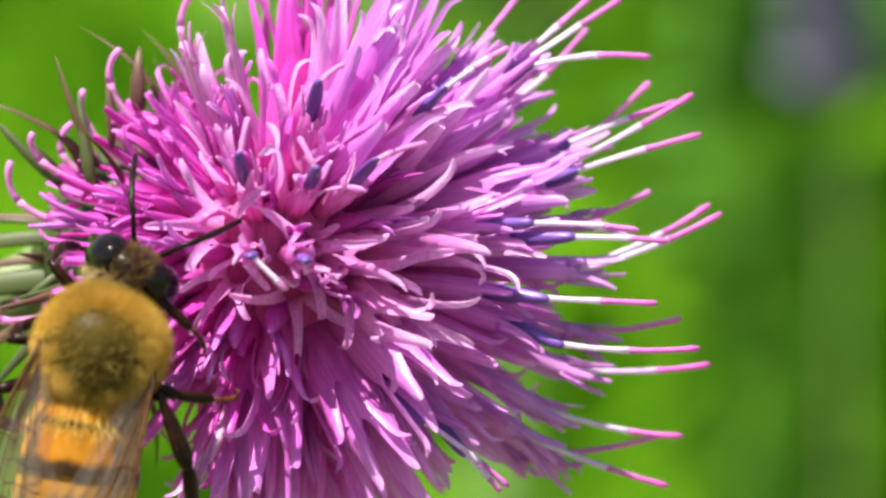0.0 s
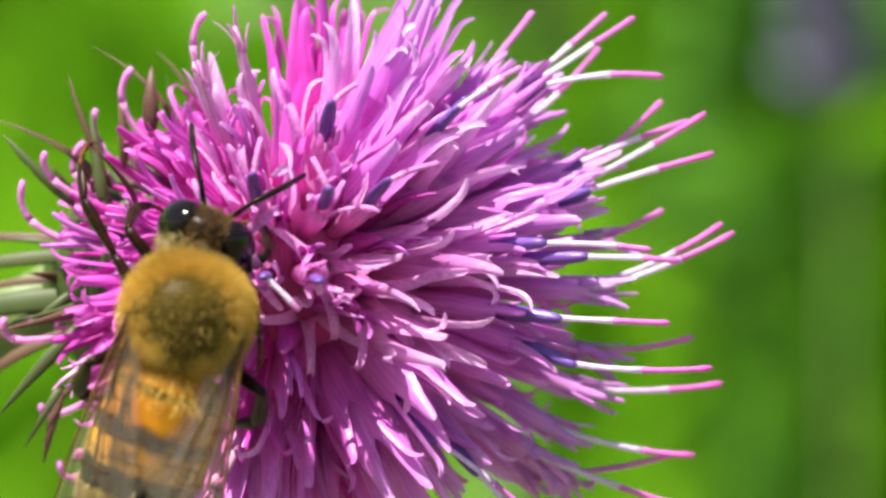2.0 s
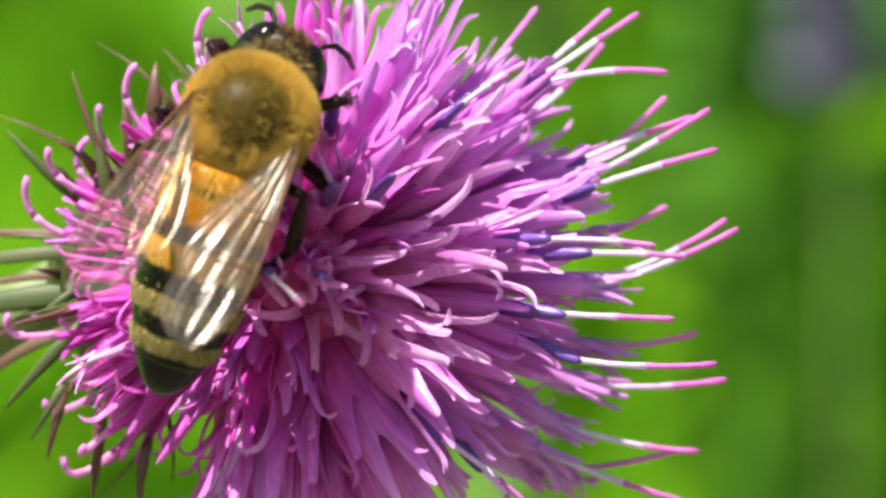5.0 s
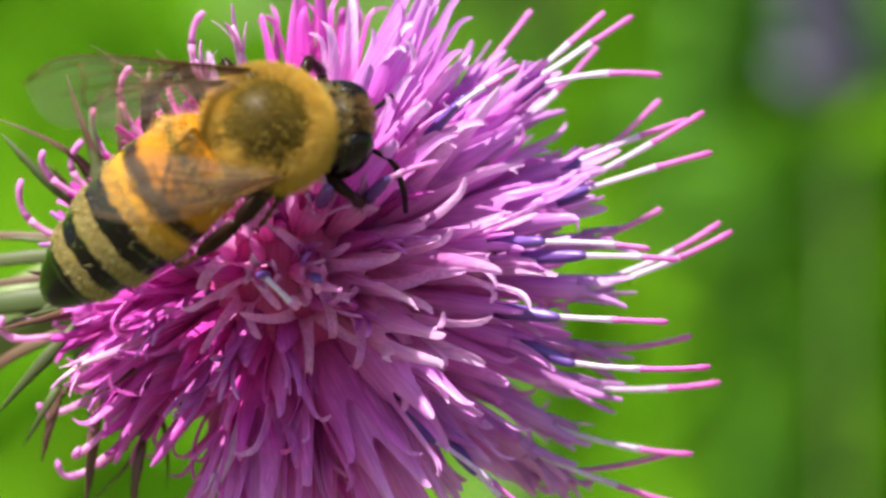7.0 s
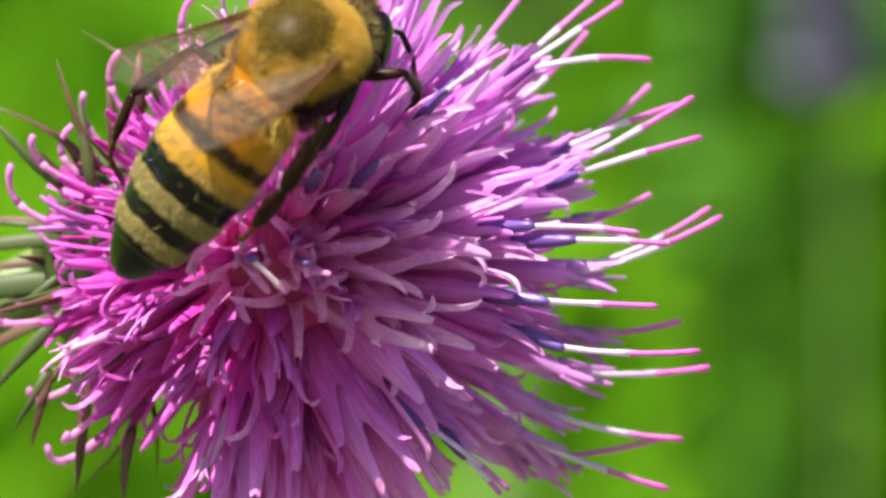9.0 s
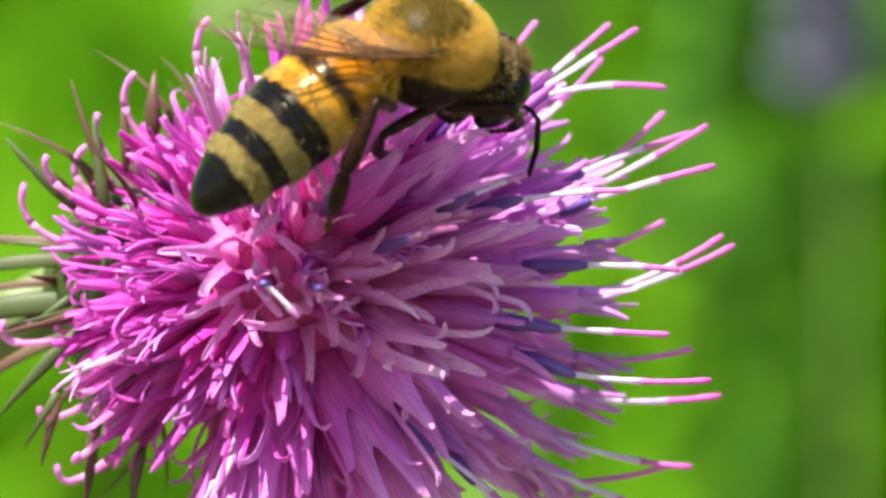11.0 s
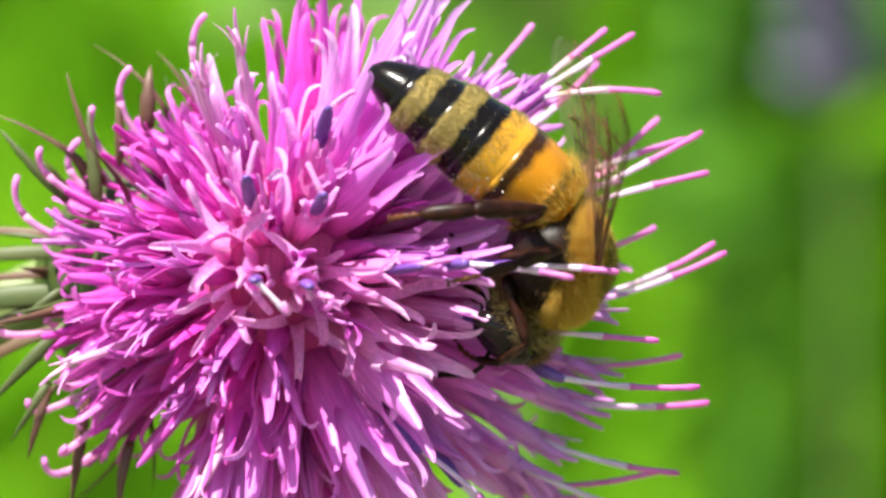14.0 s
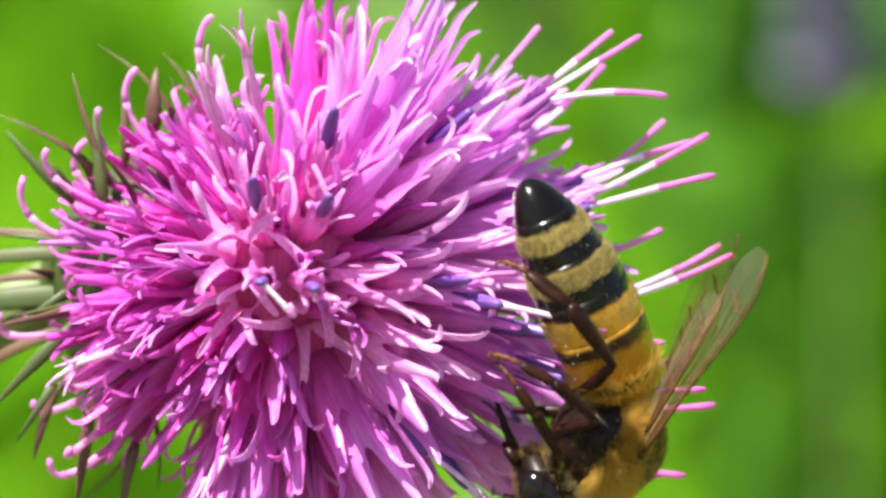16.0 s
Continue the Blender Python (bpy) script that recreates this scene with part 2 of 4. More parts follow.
# ---- mesh helpers ----
def part(name, bm, mat, parent, label="", smooth=True):
    """One mesh object out of a bmesh, under a thing or a part."""
    me = bpy.data.meshes.new(name)
    bm.to_mesh(me)
    bm.free()
    return mesh_part(name, me, mat, parent, label, smooth)


def mesh_part(name, me, mat, parent, label="", smooth=True):
    if mat and not me.materials:
        me.materials.append(mat)
    if smooth:
        me.polygons.foreach_set("use_smooth", [True] * len(me.polygons))
    ob = new(name, me)
    ob.parent = parent
    if label:
        tagged(ob, label=label)
    return ob


def sweep(bm, pts, radii, n=6, flat=1.0, side=None, open_end=False, gutter=0.0):
    """A round-ended tube along pts; flat < 1 squeezes it across the direction 'side'."""
    pts = [Vector(p) for p in pts]
    rings = []
    u = None
    for i, p in enumerate(pts):
        d = (pts[min(i + 1, len(pts) - 1)] - pts[max(i - 1, 0)]).normalized()
        if u is None:
            u = Vector(side) if side is not None else (Vector((1, 0, 0)) if abs(d.x) < 0.8 else Vector((0, 1, 0)))
        u = (u - d * u.dot(d)).normalized()
        v = d.cross(u)
        r = radii[i]
        rings.append([bm.verts.new(p + u * math.cos(a) * r + v * (math.sin(a) * flat + gutter * math.cos(a) ** 2) * r) for a in (math.tau * k / n for k in range(n))])
    for a, b in zip(rings, rings[1:]):
        for k in range(n):
            bm.faces.new((a[k], a[(k + 1) % n], b[(k + 1) % n], b[k]))
    if not open_end:
        bm.faces.new(rings[-1])
    bm.faces.new(rings[0][::-1])


def bezier(a, b, c, n):
    a, b, c = Vector(a), Vector(b), Vector(c)
    return [a * (1 - t) ** 2 + b * 2 * t * (1 - t) + c * t * t for t in (i / n for i in range(n + 1))]


def ellipsoid(bm, centre, radii, seg=24, rings=16, shape=None):
    res = bmesh.ops.create_uvsphere(bm, u_segments=seg, v_segments=rings, radius=1.0)
    for v in res["verts"]:
        q = v.co.copy()
        if shape:
            q = shape(q)
        v.co = Vector((q.x * radii[0], q.y * radii[1], q.z * radii[2])) + Vector(centre)


def lobe(bm, rng, root, out, length, width, tilt, curl, fine=0.55, up=Vector((0, 0, 1))):
    """A strap-like, blunt petal lobe that leaves root at 'tilt' degrees from the tube and curls on."""
    pts, radii = [], []
    p, a, n = root.copy(), radians(tilt), 8
    sideways = up.cross(out).normalized()
    drift = rng.uniform(-0.22, 0.22)
    bow = rng.uniform(-0.5, 0.5)
    for i in range(n + 1):
        t = i / n
        pts.append(p.copy())
        w = width * (1.0 - fine * t ** 1.3) * (1.0 if t < 0.93 else 0.88)
        radii.append(w / 2)
        step = (out * math.sin(a) + up * math.cos(a) + sideways * (drift + bow * t)).normalized()
        if i == n:
            pts.append(p + step * radii[-1] * 0.7)
            radii.append(radii[-1] * 0.55)
        p = p + step * length / n
        a += radians(curl) * (0.4 + 1.2 * t) / n
    sweep(bm, pts, radii, 6, 0.2, sideways, gutter=rng.choice((-1, 1)) * rng.uniform(0.35, 0.8))


def floret_mesh(seed, tube, throat, length, tilt, curl, mat, bent=0.0, wide=0.46, fine=0.45, hook=70.0, loose=1.0):
    """A tubular floret along +z: thin tube, an open five-ribbed funnel whose rim splits into five hooded straps. Millimetres."""
    rng = random.Random(seed)
    bm = bmesh.new()
    top = tube + throat
    start, squash = rng.uniform(0, math.tau), rng.uniform(0.72, 1.0)
    rings = []
    for z, r in ((0.8, 0.13), (tube * 0.6, 0.18), (tube, 0.24), (tube + throat * 0.22, wide * 0.52), (tube + throat * 0.45, wide * 0.8),
                 (tube + throat * 0.7, wide * 0.96), (tube + throat * 0.88, wide), (top, wide * 0.97)):
        ring = []
        for k in range(20):
            a = start + math.tau * k / 20
            rr = r * (1 + 0.07 * math.cos(5 * (a - start) - math.pi) * min(1.0, z / top))
            ring.append(bm.verts.new(Vector((math.cos(a) * rr + bent * (z / top) ** 2, math.sin(a) * rr * squash, z)) * MM))
        rings.append(ring)
    for a, b in zip(rings, rings[1:]):
        for k in range(20):
            bm.faces.new((a[k], a[(k + 1) % 20], b[(k + 1) % 20], b[k]))
    up = Vector((0, 0, 1))
    for j in range(5):
        row = [rings[-1][(4 * j + i) % 20] for i in range(5)]
        mid = start + math.tau * (4 * j + 2) / 20
        out = Vector((math.cos(mid), math.sin(mid), 0))
        across = up.cross(out)
        p = row[2].co / MM
        w0 = (row[4].co - row[0].co).length / MM
        ln, n = length * rng.uniform(0.75, 1.2), 10
        ang = radians(tilt * rng.uniform(-0.3, 1.6))
        bend = radians(curl * rng.uniform(-0.3, 1.6))
        tip = radians(hook * rng.uniform(-0.5, 1.5)) * (1 if bend >= 0 else -1)
        drift, bow = rng.uniform(-0.2, 0.2) * loose, rng.uniform(-0.35, 0.35) * loose
        for i in range(1, n + 1):
            t = i / n
            ang += bend * (0.4 + 1.2 * t) / n + (tip / 3 if t > 0.75 else 0)
            step = (out * math.sin(ang) + up * math.cos(ang) + across * (drift + bow * t)).normalized()
            p = p + step * ln / n * (1.0 if t < 0.8 else 0.6)
            face = across.cross(step).normalized()
            w = w0 * (0.60 + 0.40 * (1 - t) ** 2.2) * (1 - fine * t) * (1.0 if t < 0.85 else 0.86 if t < 0.95 else 0.4)
            cup = w * (0.16 + 0.34 * t)
            nxt = [bm.verts.new((p + across * (w * 0.5 * f) - face * (cup * f * f)) * MM) for f in (-1, -0.55, 0, 0.55, 1)]
            for k in range(4):
                bm.faces.new((row[k], row[k + 1], nxt[k + 1], nxt[k]))
            row = nxt
    me = bpy.data.meshes.new("floret")
    bm.to_mesh(me)
    bm.free()
    me.materials.append(mat)
    me.polygons.foreach_set("use_smooth", [True] * len(me.polygons))
    return me


def bud_mesh(seed, length, wide, mat):
    """A closed floret along +z: thin tube, silky swollen throat and a pinched tip. Millimetres."""
    rng = random.Random(seed)
    bm = bmesh.new()
    bend = rng.uniform(-1.4, 1.4)
    stops = (0.1, 0.28, 0.42, 0.56, 0.7, 0.82, 0.91, 0.97, 1.0)
    pts = [Vector((bend * t * t, 0.25 * math.sin(t * 5 + seed), length * t)) * MM for t in stops]
    sweep(bm, pts, [wide * f * MM for f in (0.3, 0.45, 0.75, 1.0, 1.0, 0.78, 0.5, 0.3, 0.14)], 10, 0.85)
    for k in range(3):
        a = rng.uniform(0, math.tau)
        out = Vector((math.cos(a), math.sin(a), 0))
        lobe(bm, rng, pts[5] + out * wide * 0.7 * MM, out, rng.uniform(0.32, 0.5) * length * MM, wide * 0.8 * MM, -8, rng.uniform(10, 70), 0.55)
    me = bpy.data.meshes.new("floret")
    bm.to_mesh(me)
    bm.free()
    me.materials.append(mat)
    me.polygons.foreach_set("use_smooth", [True] * len(me.polygons))
    return me


def turn_to(direction, spin=0.0):
    """Rotation that takes +z to a direction."""
    return Vector(direction).to_track_quat("Z", "Y").to_matrix().to_4x4() @ pose(0, 0, 0, 0, 0, spin)


# ---- the flower head ----
FLOWER = Vector((-5.1, 0.0, -0.2)) * MM
PARTING = Vector((0.0, -1.0, -0.02)).normalized()
AXIS = Vector((0.76, -0.64, 0.08)).normalized()
flower = tagged(new("thistle_flower"), "magenta-violet thistle flower head with protruding white styles on its stem", "flower")
flower.matrix_basis = Matrix.Translation(FLOWER)


def build_flower():
    rng = random.Random(5)
    erect = [floret_mesh(10 + i, 2.2, 4.9, 3.1, 2, 9, M_RIGHT, rng.uniform(-1.0, 1.0), 0.98, 0.55, 25, 0.5) for i in range(10)]
    spread = [floret_mesh(30 + i, 2.3, 3.8, 3.8, 4, 20, M_FLORET, rng.uniform(-1.2, 1.2), 0.92, 0.55, 45, 0.55) for i in range(10)]
    curly = [floret_mesh(50 + i, 2.5, 3.0, 4.0, 8, 62, M_LEFT, rng.uniform(-1.8, 1.8), 0.78, 0.52, 90) for i in range(9)]
    young = [floret_mesh(70 + i, 2.5, 3.4, 3.5, 4, 22, M_LEFT, rng.uniform(-1.4, 1.4), 0.80, 0.52, 65, 0.7) for i in range(9)]
    soft = [floret_mesh(110 + i, 2.3, 3.8, 3.6, 5, 24, M_PALE, rng.uniform(-1.2, 1.2), 0.92, 0.5, 45, 0.6) for i in range(6)]
    # spiral arrangement round the open middle of the tuft; the florets grow longer towards its rim
    frame_x = PARTING.orthogonal().normalized()
    frame_y = PARTING.cross(frame_x)
    total = 96
    for i in range(total):
        c = 0.86 - ((i + 0.5) / total) ** 0.82 * 1.18
        s = math.sqrt(max(0.0, 1 - c * c))
        a = i * 2.399963
        d = PARTING * c + (frame_x * math.cos(a) + frame_y * math.sin(a)) * s
        d = (d + Vector((rng.uniform(-1, 1), rng.uniform(-1, 1), rng.uniform(-1, 1))) * 0.13).normalized()
        if d.x < -0.15:
            me = rng.choice(curly + young + young)
            size = rng.uniform(0.80, 0.98) - 0.10 * max(0.0, -d.x - 0.5)
        elif d.x < 0.25:
            me = rng.choice(spread + young[:3] + erect[:4])
            size = rng.uniform(0.88, 1.04)
        else:
            me = rng.choice(erect + erect + spread)
            size = rng.uniform(0.92, 1.05) + 0.12 * max(0.0, -d.z - 0.2)
        if d.x < -0.1 and d.z > 0.15:
            size *= 0.80
        elif d.x < -0.4:
            size *= 0.95
        if c > 0.3 and d.x > -0.3 and d.z > -0.4 and rng.random() < 0.85:
            me = rng.choice(soft)
        size *= 0.81 + 0.19 * min(1.0, max(0.0, (1.0 - c) / 0.6))
        ob = new("floret", me)
        ob.parent = flower
        ob.matrix_basis = turn_to(d, rng.uniform(0, 360)) @ Matrix.Scale(size, 4)
    # shorter, still closed florets deep in the tuft
    buds = [bud_mesh(120 + i, rng.uniform(5.0, 6.4), 0.42, M_BUD) for i in range(8)]
    for i in range(46):
        off = 0.22 + 1.0 * math.sqrt((i + 0.5) / 46)
        a = i * 2.399963 + 0.7
        d = Vector((math.cos(a) * math.sin(off), -math.cos(off), math.sin(a) * math.sin(off)))
        d = (d + Vector((rng.uniform(-1, 1), rng.uniform(-1, 1), rng.uniform(-1, 1))) * 0.1).normalized()
        ob = new("floret", rng.choice(buds))
        ob.parent = flower
        ob.matrix_basis = turn_to(d, rng.uniform(0, 360)) @ Matrix.Scale(rng.uniform(0.9, 1.1), 4)
    # pale, curled florets round the open middle
    silky = [floret_mesh(90 + i, 2.5, 3.2, 3.3, 14, 95, M_PALE, rng.uniform(-1.2, 1.2), 0.74, 0.34, 110) for i in range(6)]
    for i in range(7):
        off = 0.08 + 0.46 * math.sqrt((i + 0.5) / 7)
        a = i * 2.399963 + 0.3
        d = Vector((math.cos(a) * math.sin(off) + 0.06, -math.cos(off), math.sin(a) * math.sin(off) - 0.05)).normalized()
        ob = new("floret", silky[i % 6])
        ob.parent = flower
        ob.matrix_basis = turn_to(d, rng.uniform(0, 360)) @ Matrix.Scale(rng.uniform(0.74, 0.9), 4)
    # a few long ones that close the lower rim
    turns = random.Random(6)
    for k, d in enumerate(((-0.16, -0.25, -0.95), (0.04, -0.2, -0.97), (-0.06, -0.45, -0.9), (0.2, -0.3, -0.93), (-0.28, -0.35, -0.9), (0.1, -0.05, -0.98), (0.30, -0.1, -0.95))):
        ob = new("floret", (spread + young)[k * 2])
        ob.parent = flower
        ob.matrix_basis = turn_to(d, turns.uniform(0, 360)) @ Matrix.Scale(turns.uniform(0.92, 1.04), 4)
    # dome of receptacle and bristles that the florets rise from
    bm = bmesh.new()
    ellipsoid(bm, (0, 0, 0), (3.7 * MM, 3.7 * MM, 3.7 * MM))
    part("receptacle", bm, M_DEEP, flower, "deep pink packed floret bases")


def styled_floret(knee, tip, depth, bend, anther, white, seed, inner=False):
    """An open floret whose style stands out beyond its lobes: where it leaves the floret and where it ends (across, up), millimetres."""
    rng = random.Random(seed)
    d = Vector((knee[0], depth, knee[1]))
    m = turn_to(d)
    inv = m.inverted()
    exit_at, end = d.length, inv @ Vector((tip[0], depth + 0.4, tip[1]))
    top = exit_at - anther - 0.2
    wide = 0.40 if anther else 0.34
    bm = bmesh.new()
    along = lambda t: Vector((0.12 * math.sin(t * 0.5 + seed), 0.12 * math.cos(t * 0.45 + seed) - 0.12, t))
    span = (0.8, 2.4, top * 0.45, top * 0.62, top * 0.8, top)
    sweep(bm, [along(t) * MM for t in span], [r * MM for r in (0.13, 0.17, 0.24, wide * 0.8, wide, wide * 0.9)], 8, open_end=True)
    start = rng.uniform(0, 6)
    for k in range(5):
        a = start + math.tau * k / 5
        o = Vector((math.cos(a), math.sin(a), 0))
        lobe(bm, rng, (along(top - 0.35) + o * wide * 0.8) * MM, o, rng.uniform(0.9, 2.0) * (0.8 if inner else 1.0) * MM, wide * MM, rng.uniform(-2, 10), rng.uniform(-10, 30))
    fl = part("floret", bm, M_PALE if inner else M_RIGHT, flower)
    fl.matrix_basis = m
    a0, a1 = along(exit_at), end
    if anther:
        bm = bmesh.new()
        sweep(bm, [along(top - 0.3 + (anther + 0.5) * f) * MM for f in (0, 0.2, 0.4, 0.6, 0.8, 0.93, 1)],
              [r * MM for r in (0.18, 0.225, 0.24, 0.23, 0.20, 0.16, 0.10)], 8, 0.7 if inner else 1.0)
        part("anther_tube", bm, M_ANTHER, fl, "blue-violet anther tube")
    sag = inv @ Vector((0, 0, bend))
    line = [p * MM for p in bezier(a0 - Vector((0, 0, 0.3)), a0.lerp(a1, 0.5) + sag, a1, 16)]
    cut = max(2, min(13, round(16 * white)))
    bm = bmesh.new()
    sweep(bm, line[:cut + 1], [(0.115 - 0.03 * math.sin(math.pi * i / cut)) * MM for i in range(cut)] + [0.118 * MM], 7)
    part("style", bm, M_STYLE if white > 0.35 else M_COLLAR_STYLE, fl, "white glossy style")
    bm = bmesh.new()
    rest = len(line) - cut
    sweep(bm, line[cut:], [0.12 * MM] + [0.092 * MM] * (rest - 3) + [0.108 * MM, 0.075 * MM], 7)
    part("stigma", bm, M_STIGMA, fl, "pink stigma tip")
    return fl


build_flower()
# open florets: knee (across, up), tip (across, up), depth, sag, anther length, white share
OPEN_UPPER = [(6.13, 6.32, 7.97, 8.32, 1, 0, 0, 0.3), (8.03, 6.37, 10.32, 8.21, 0, 0, 0.6, 0.5), (8.26, 6.17, 11.21, 8.06, -0.5, 0, 1, 0.55),
              (8.32, 5.97, 12.11, 6.13, -1, 0.35, 0.8, 0.55), (8.15, 5.02, 10.15, 7.17, 1.5, -0.1, 0, 0.4), (9.72, 3.36, 12.18, 5.43, 1.5, -0.1, 0, 0.4),
              (9.45, 3.62, 13.02, 4.74, 0, 0.15, 0.5, 0.55), (9.74, 2.99, 13.50, 4.97, -0.5, -0.1, 0.7, 0.55), (9.76, 2.55, 13.73, 3.66, -1, 0.1, 0.9, 0.55),
              (10.19, 0.86, 12.19, 1.87, 1, -0.1, 0, 0.25), (5.83, 5.41, 7.53, 6.35, -3, 0.1, 1.6, 0.6)]
OPEN_LOWER = [(8.19, 0.94, 11.55, 0.56, -5, 0.15, 1.7, 0.7), (9.59, 0.6, 12.51, 0.22, -3.6, 0.1, 1.9, 0.6), (9.96, -0.56, 14.41, 1.13, -0.5, -0.3, 0, 0.6),
              (10.14, -0.46, 14.09, 1.43, 0.5, -0.4, 0, 0.6), (8.73, -1.58, 12.14, -1.72, -4.6, 0, 1.9, 0.5), (9.79, -2.8, 13.17, -2.26, 1, -0.2, 0, 0.2),
              (9.22, -2.91, 13.5, -3.13, -4.2, -0.25, 1.7, 0.5), (9.67, -3.77, 14.06, -3.74, 0, -0.25, 0, 0.6), (8.85, -5.04, 13.17, -6.06, 0, -0.35, 0, 0.6),
              (8.89, -6.82, 12.68, -6.05, 1.5, -0.2, 0, 0.2), (8.3, -6.19, 12.71, -7.68, 0, -0.15, 0, 0.55), (7.79, -6.93, 10.01, -7.06, 1.5, -0.1, 0, 0.25)]
OPEN_INNER = [(4.76, -5.47, 7.5, -7.48, -4.5, 0.25, 2, 0.7), (6.23, -6.39, 7.25, -7.66, -3.5, 0.1, 1.6, 0.7), (1.57, 5.36, 2.4, 5.69, -6.5, 0.1, 1.5, 0.3),
              (3.47, 2.95, 4.94, 3.22, -7.5, 0.15, 1.7, 0.3), (5.55, 5.11, 6.96, 5.92, -5, 0.1, 1.2, 0.6), (-0.75, 2.94, -0.51, 3.99, -8, 0.1, 1.9, 0.3),
              (-0.5, -0.24, 0.65, -1.27, -8.8, 0.1, 1.1, 0.8), (1.18, -0.28, 1.29, -0.75, -8.6, 0, 0.9, 0.3), (1.58, 2.68, 1.06, 3.38, -8.3, 0, 1.7, 0.3)]
OPENED = []
for _k, (_kx, _kz, _tx, _tz, _y, _b, _an, _w) in enumerate(OPEN_UPPER + OPEN_LOWER + OPEN_INNER):
    OPENED.append(styled_floret((_kx, _kz), (_tx, _tz), _y, _b, _an, _w, 200 + _k, _k > 24))


def withered_floret(seed, tip, depth):
    """A pale, silvery floret that has shrivelled to a narrow spindle with a frayed end: tip (across, up), millimetres."""
    rng = random.Random(seed)
    end = Vector((tip[0], depth, tip[1]))
    n = end.length
    bm = bmesh.new()
    stops = (0.12, 0.4, 0.62, 0.76, 0.86, 0.94, 1.0)
    sweep(bm, [Vector((0.2 * math.sin(t * 4 + seed), 0.15 * math.cos(t * 5), n * t)) * MM for t in stops], [r * MM for r in (0.1, 0.14, 0.17, 0.22, 0.19, 0.13, 0.06)], 9, 0.7)
    for k in range(4):
        a = math.tau * (k + rng.random() * 0.5) / 4
        o = Vector((math.cos(a), math.sin(a), 0))
        lobe(bm, rng, Vector((0, 0, n * 0.9)) * MM + o * 0.12 * MM, o, rng.uniform(0.8, 1.8) * MM, 0.2 * MM, rng.uniform(-5, 20), rng.uniform(-20, 60), 0.6)
    fl = part("floret", bm, M_WITHERED, flower, "pale withered floret")
    fl.matrix_basis = turn_to(end)


for _k, (_x, _z, _y) in enumerate(((-6.6, -3.2, -3.6), (-2.2, -7.2, -5.0), (-1.4, 7.6, -3.5), (-2.6, 6.4, -4.6))):
    withered_floret(400 + _k, (_x, _z), _y)


def curling_style(knee, tip, depth, seed):
    """A young floret whose pink style curls over the collar of bracts: knee and tip (across, up), millimetres."""
    rng = random.Random(seed)
    k = Vector((knee[0], depth, knee[1]))
    e = Vector((tip[0], depth - 0.4, tip[1]))
    d = k.normalized()
    m = turn_to(d)
    inv = m.inverted()
    throat = Vector((0, 0, k.length * 0.66))
    bm = bmesh.new()
    sweep(bm, [throat * t * MM for t in (0.15, 0.4, 0.6, 0.8, 0.92, 1.0)], [r * MM for r in (0.13, 0.17, 0.24, 0.34, 0.36, 0.32)], 8, open_end=True)
    for j in range(5):
        a = math.tau * (j + rng.random() * 0.4) / 5
        o = Vector((math.cos(a), math.sin(a), 0))
        lobe(bm, rng, (throat - Vector((0, 0, 0.3)) + o * 0.26) * MM, o, rng.uniform(1.6, 2.6) * MM, 0.4 * MM, rng.uniform(0, 12), rng.uniform(10, 70), 0.5)
    fl = part("floret", bm, M_LEFT, flower)
    fl.matrix_basis = m
    line = [p * MM for p in bezier(throat * 0.96, inv @ (k * 1.06), inv @ e, 12)]
    bm = bmesh.new()
    sweep(bm, line[:8], [0.13 * MM, 0.13 * MM, 0.125 * MM, 0.12 * MM, 0.115 * MM, 0.11 * MM, 0.11 * MM, 0.14 * MM], 7)
    part("style", bm, M_COLLAR_STYLE, fl, "pale pink curling style")
    bm = bmesh.new()
    sweep(bm, line[7:], [0.14 * MM, 0.11 * MM, 0.10 * MM, 0.105 * MM, 0.12 * MM, 0.09 * MM], 7)
    part("stigma", bm, M_STIGMA, fl, "deep pink stigma tip")


CURLS = [(-8.5, 0.9, -8.4, 2.8, -0.5), (-7.7, 2.5, -7.65, 3.7, -1.0), (-7.4, 2.7, -6.5, 4.05, 0.3), (-6.3, 3.6, -6.1, 5.1, 0.0), (-9.0, -2.8, -9.0, -1.6, -0.5),
         (-6.9, -6.4, -6.5, -5.8, -1.0), (-6.8, -7.4, -7.3, -6.2, 0.0), (-6.9, -4.4, -6.5, -3.4, -1.5), (-5.7, 5.0, -4.9, 6.4, -0.5), (-3.4, 7.0, -2.6, 8.2, 0.4),
         (-7.6, -5.2, -7.9, -4.4, 0.5)]
for _k, (_kx, _kz, _tx, _tz, _y) in enumerate(CURLS):
    curling_style((_kx, _kz), (_tx, _tz), _y, 300 + _k)


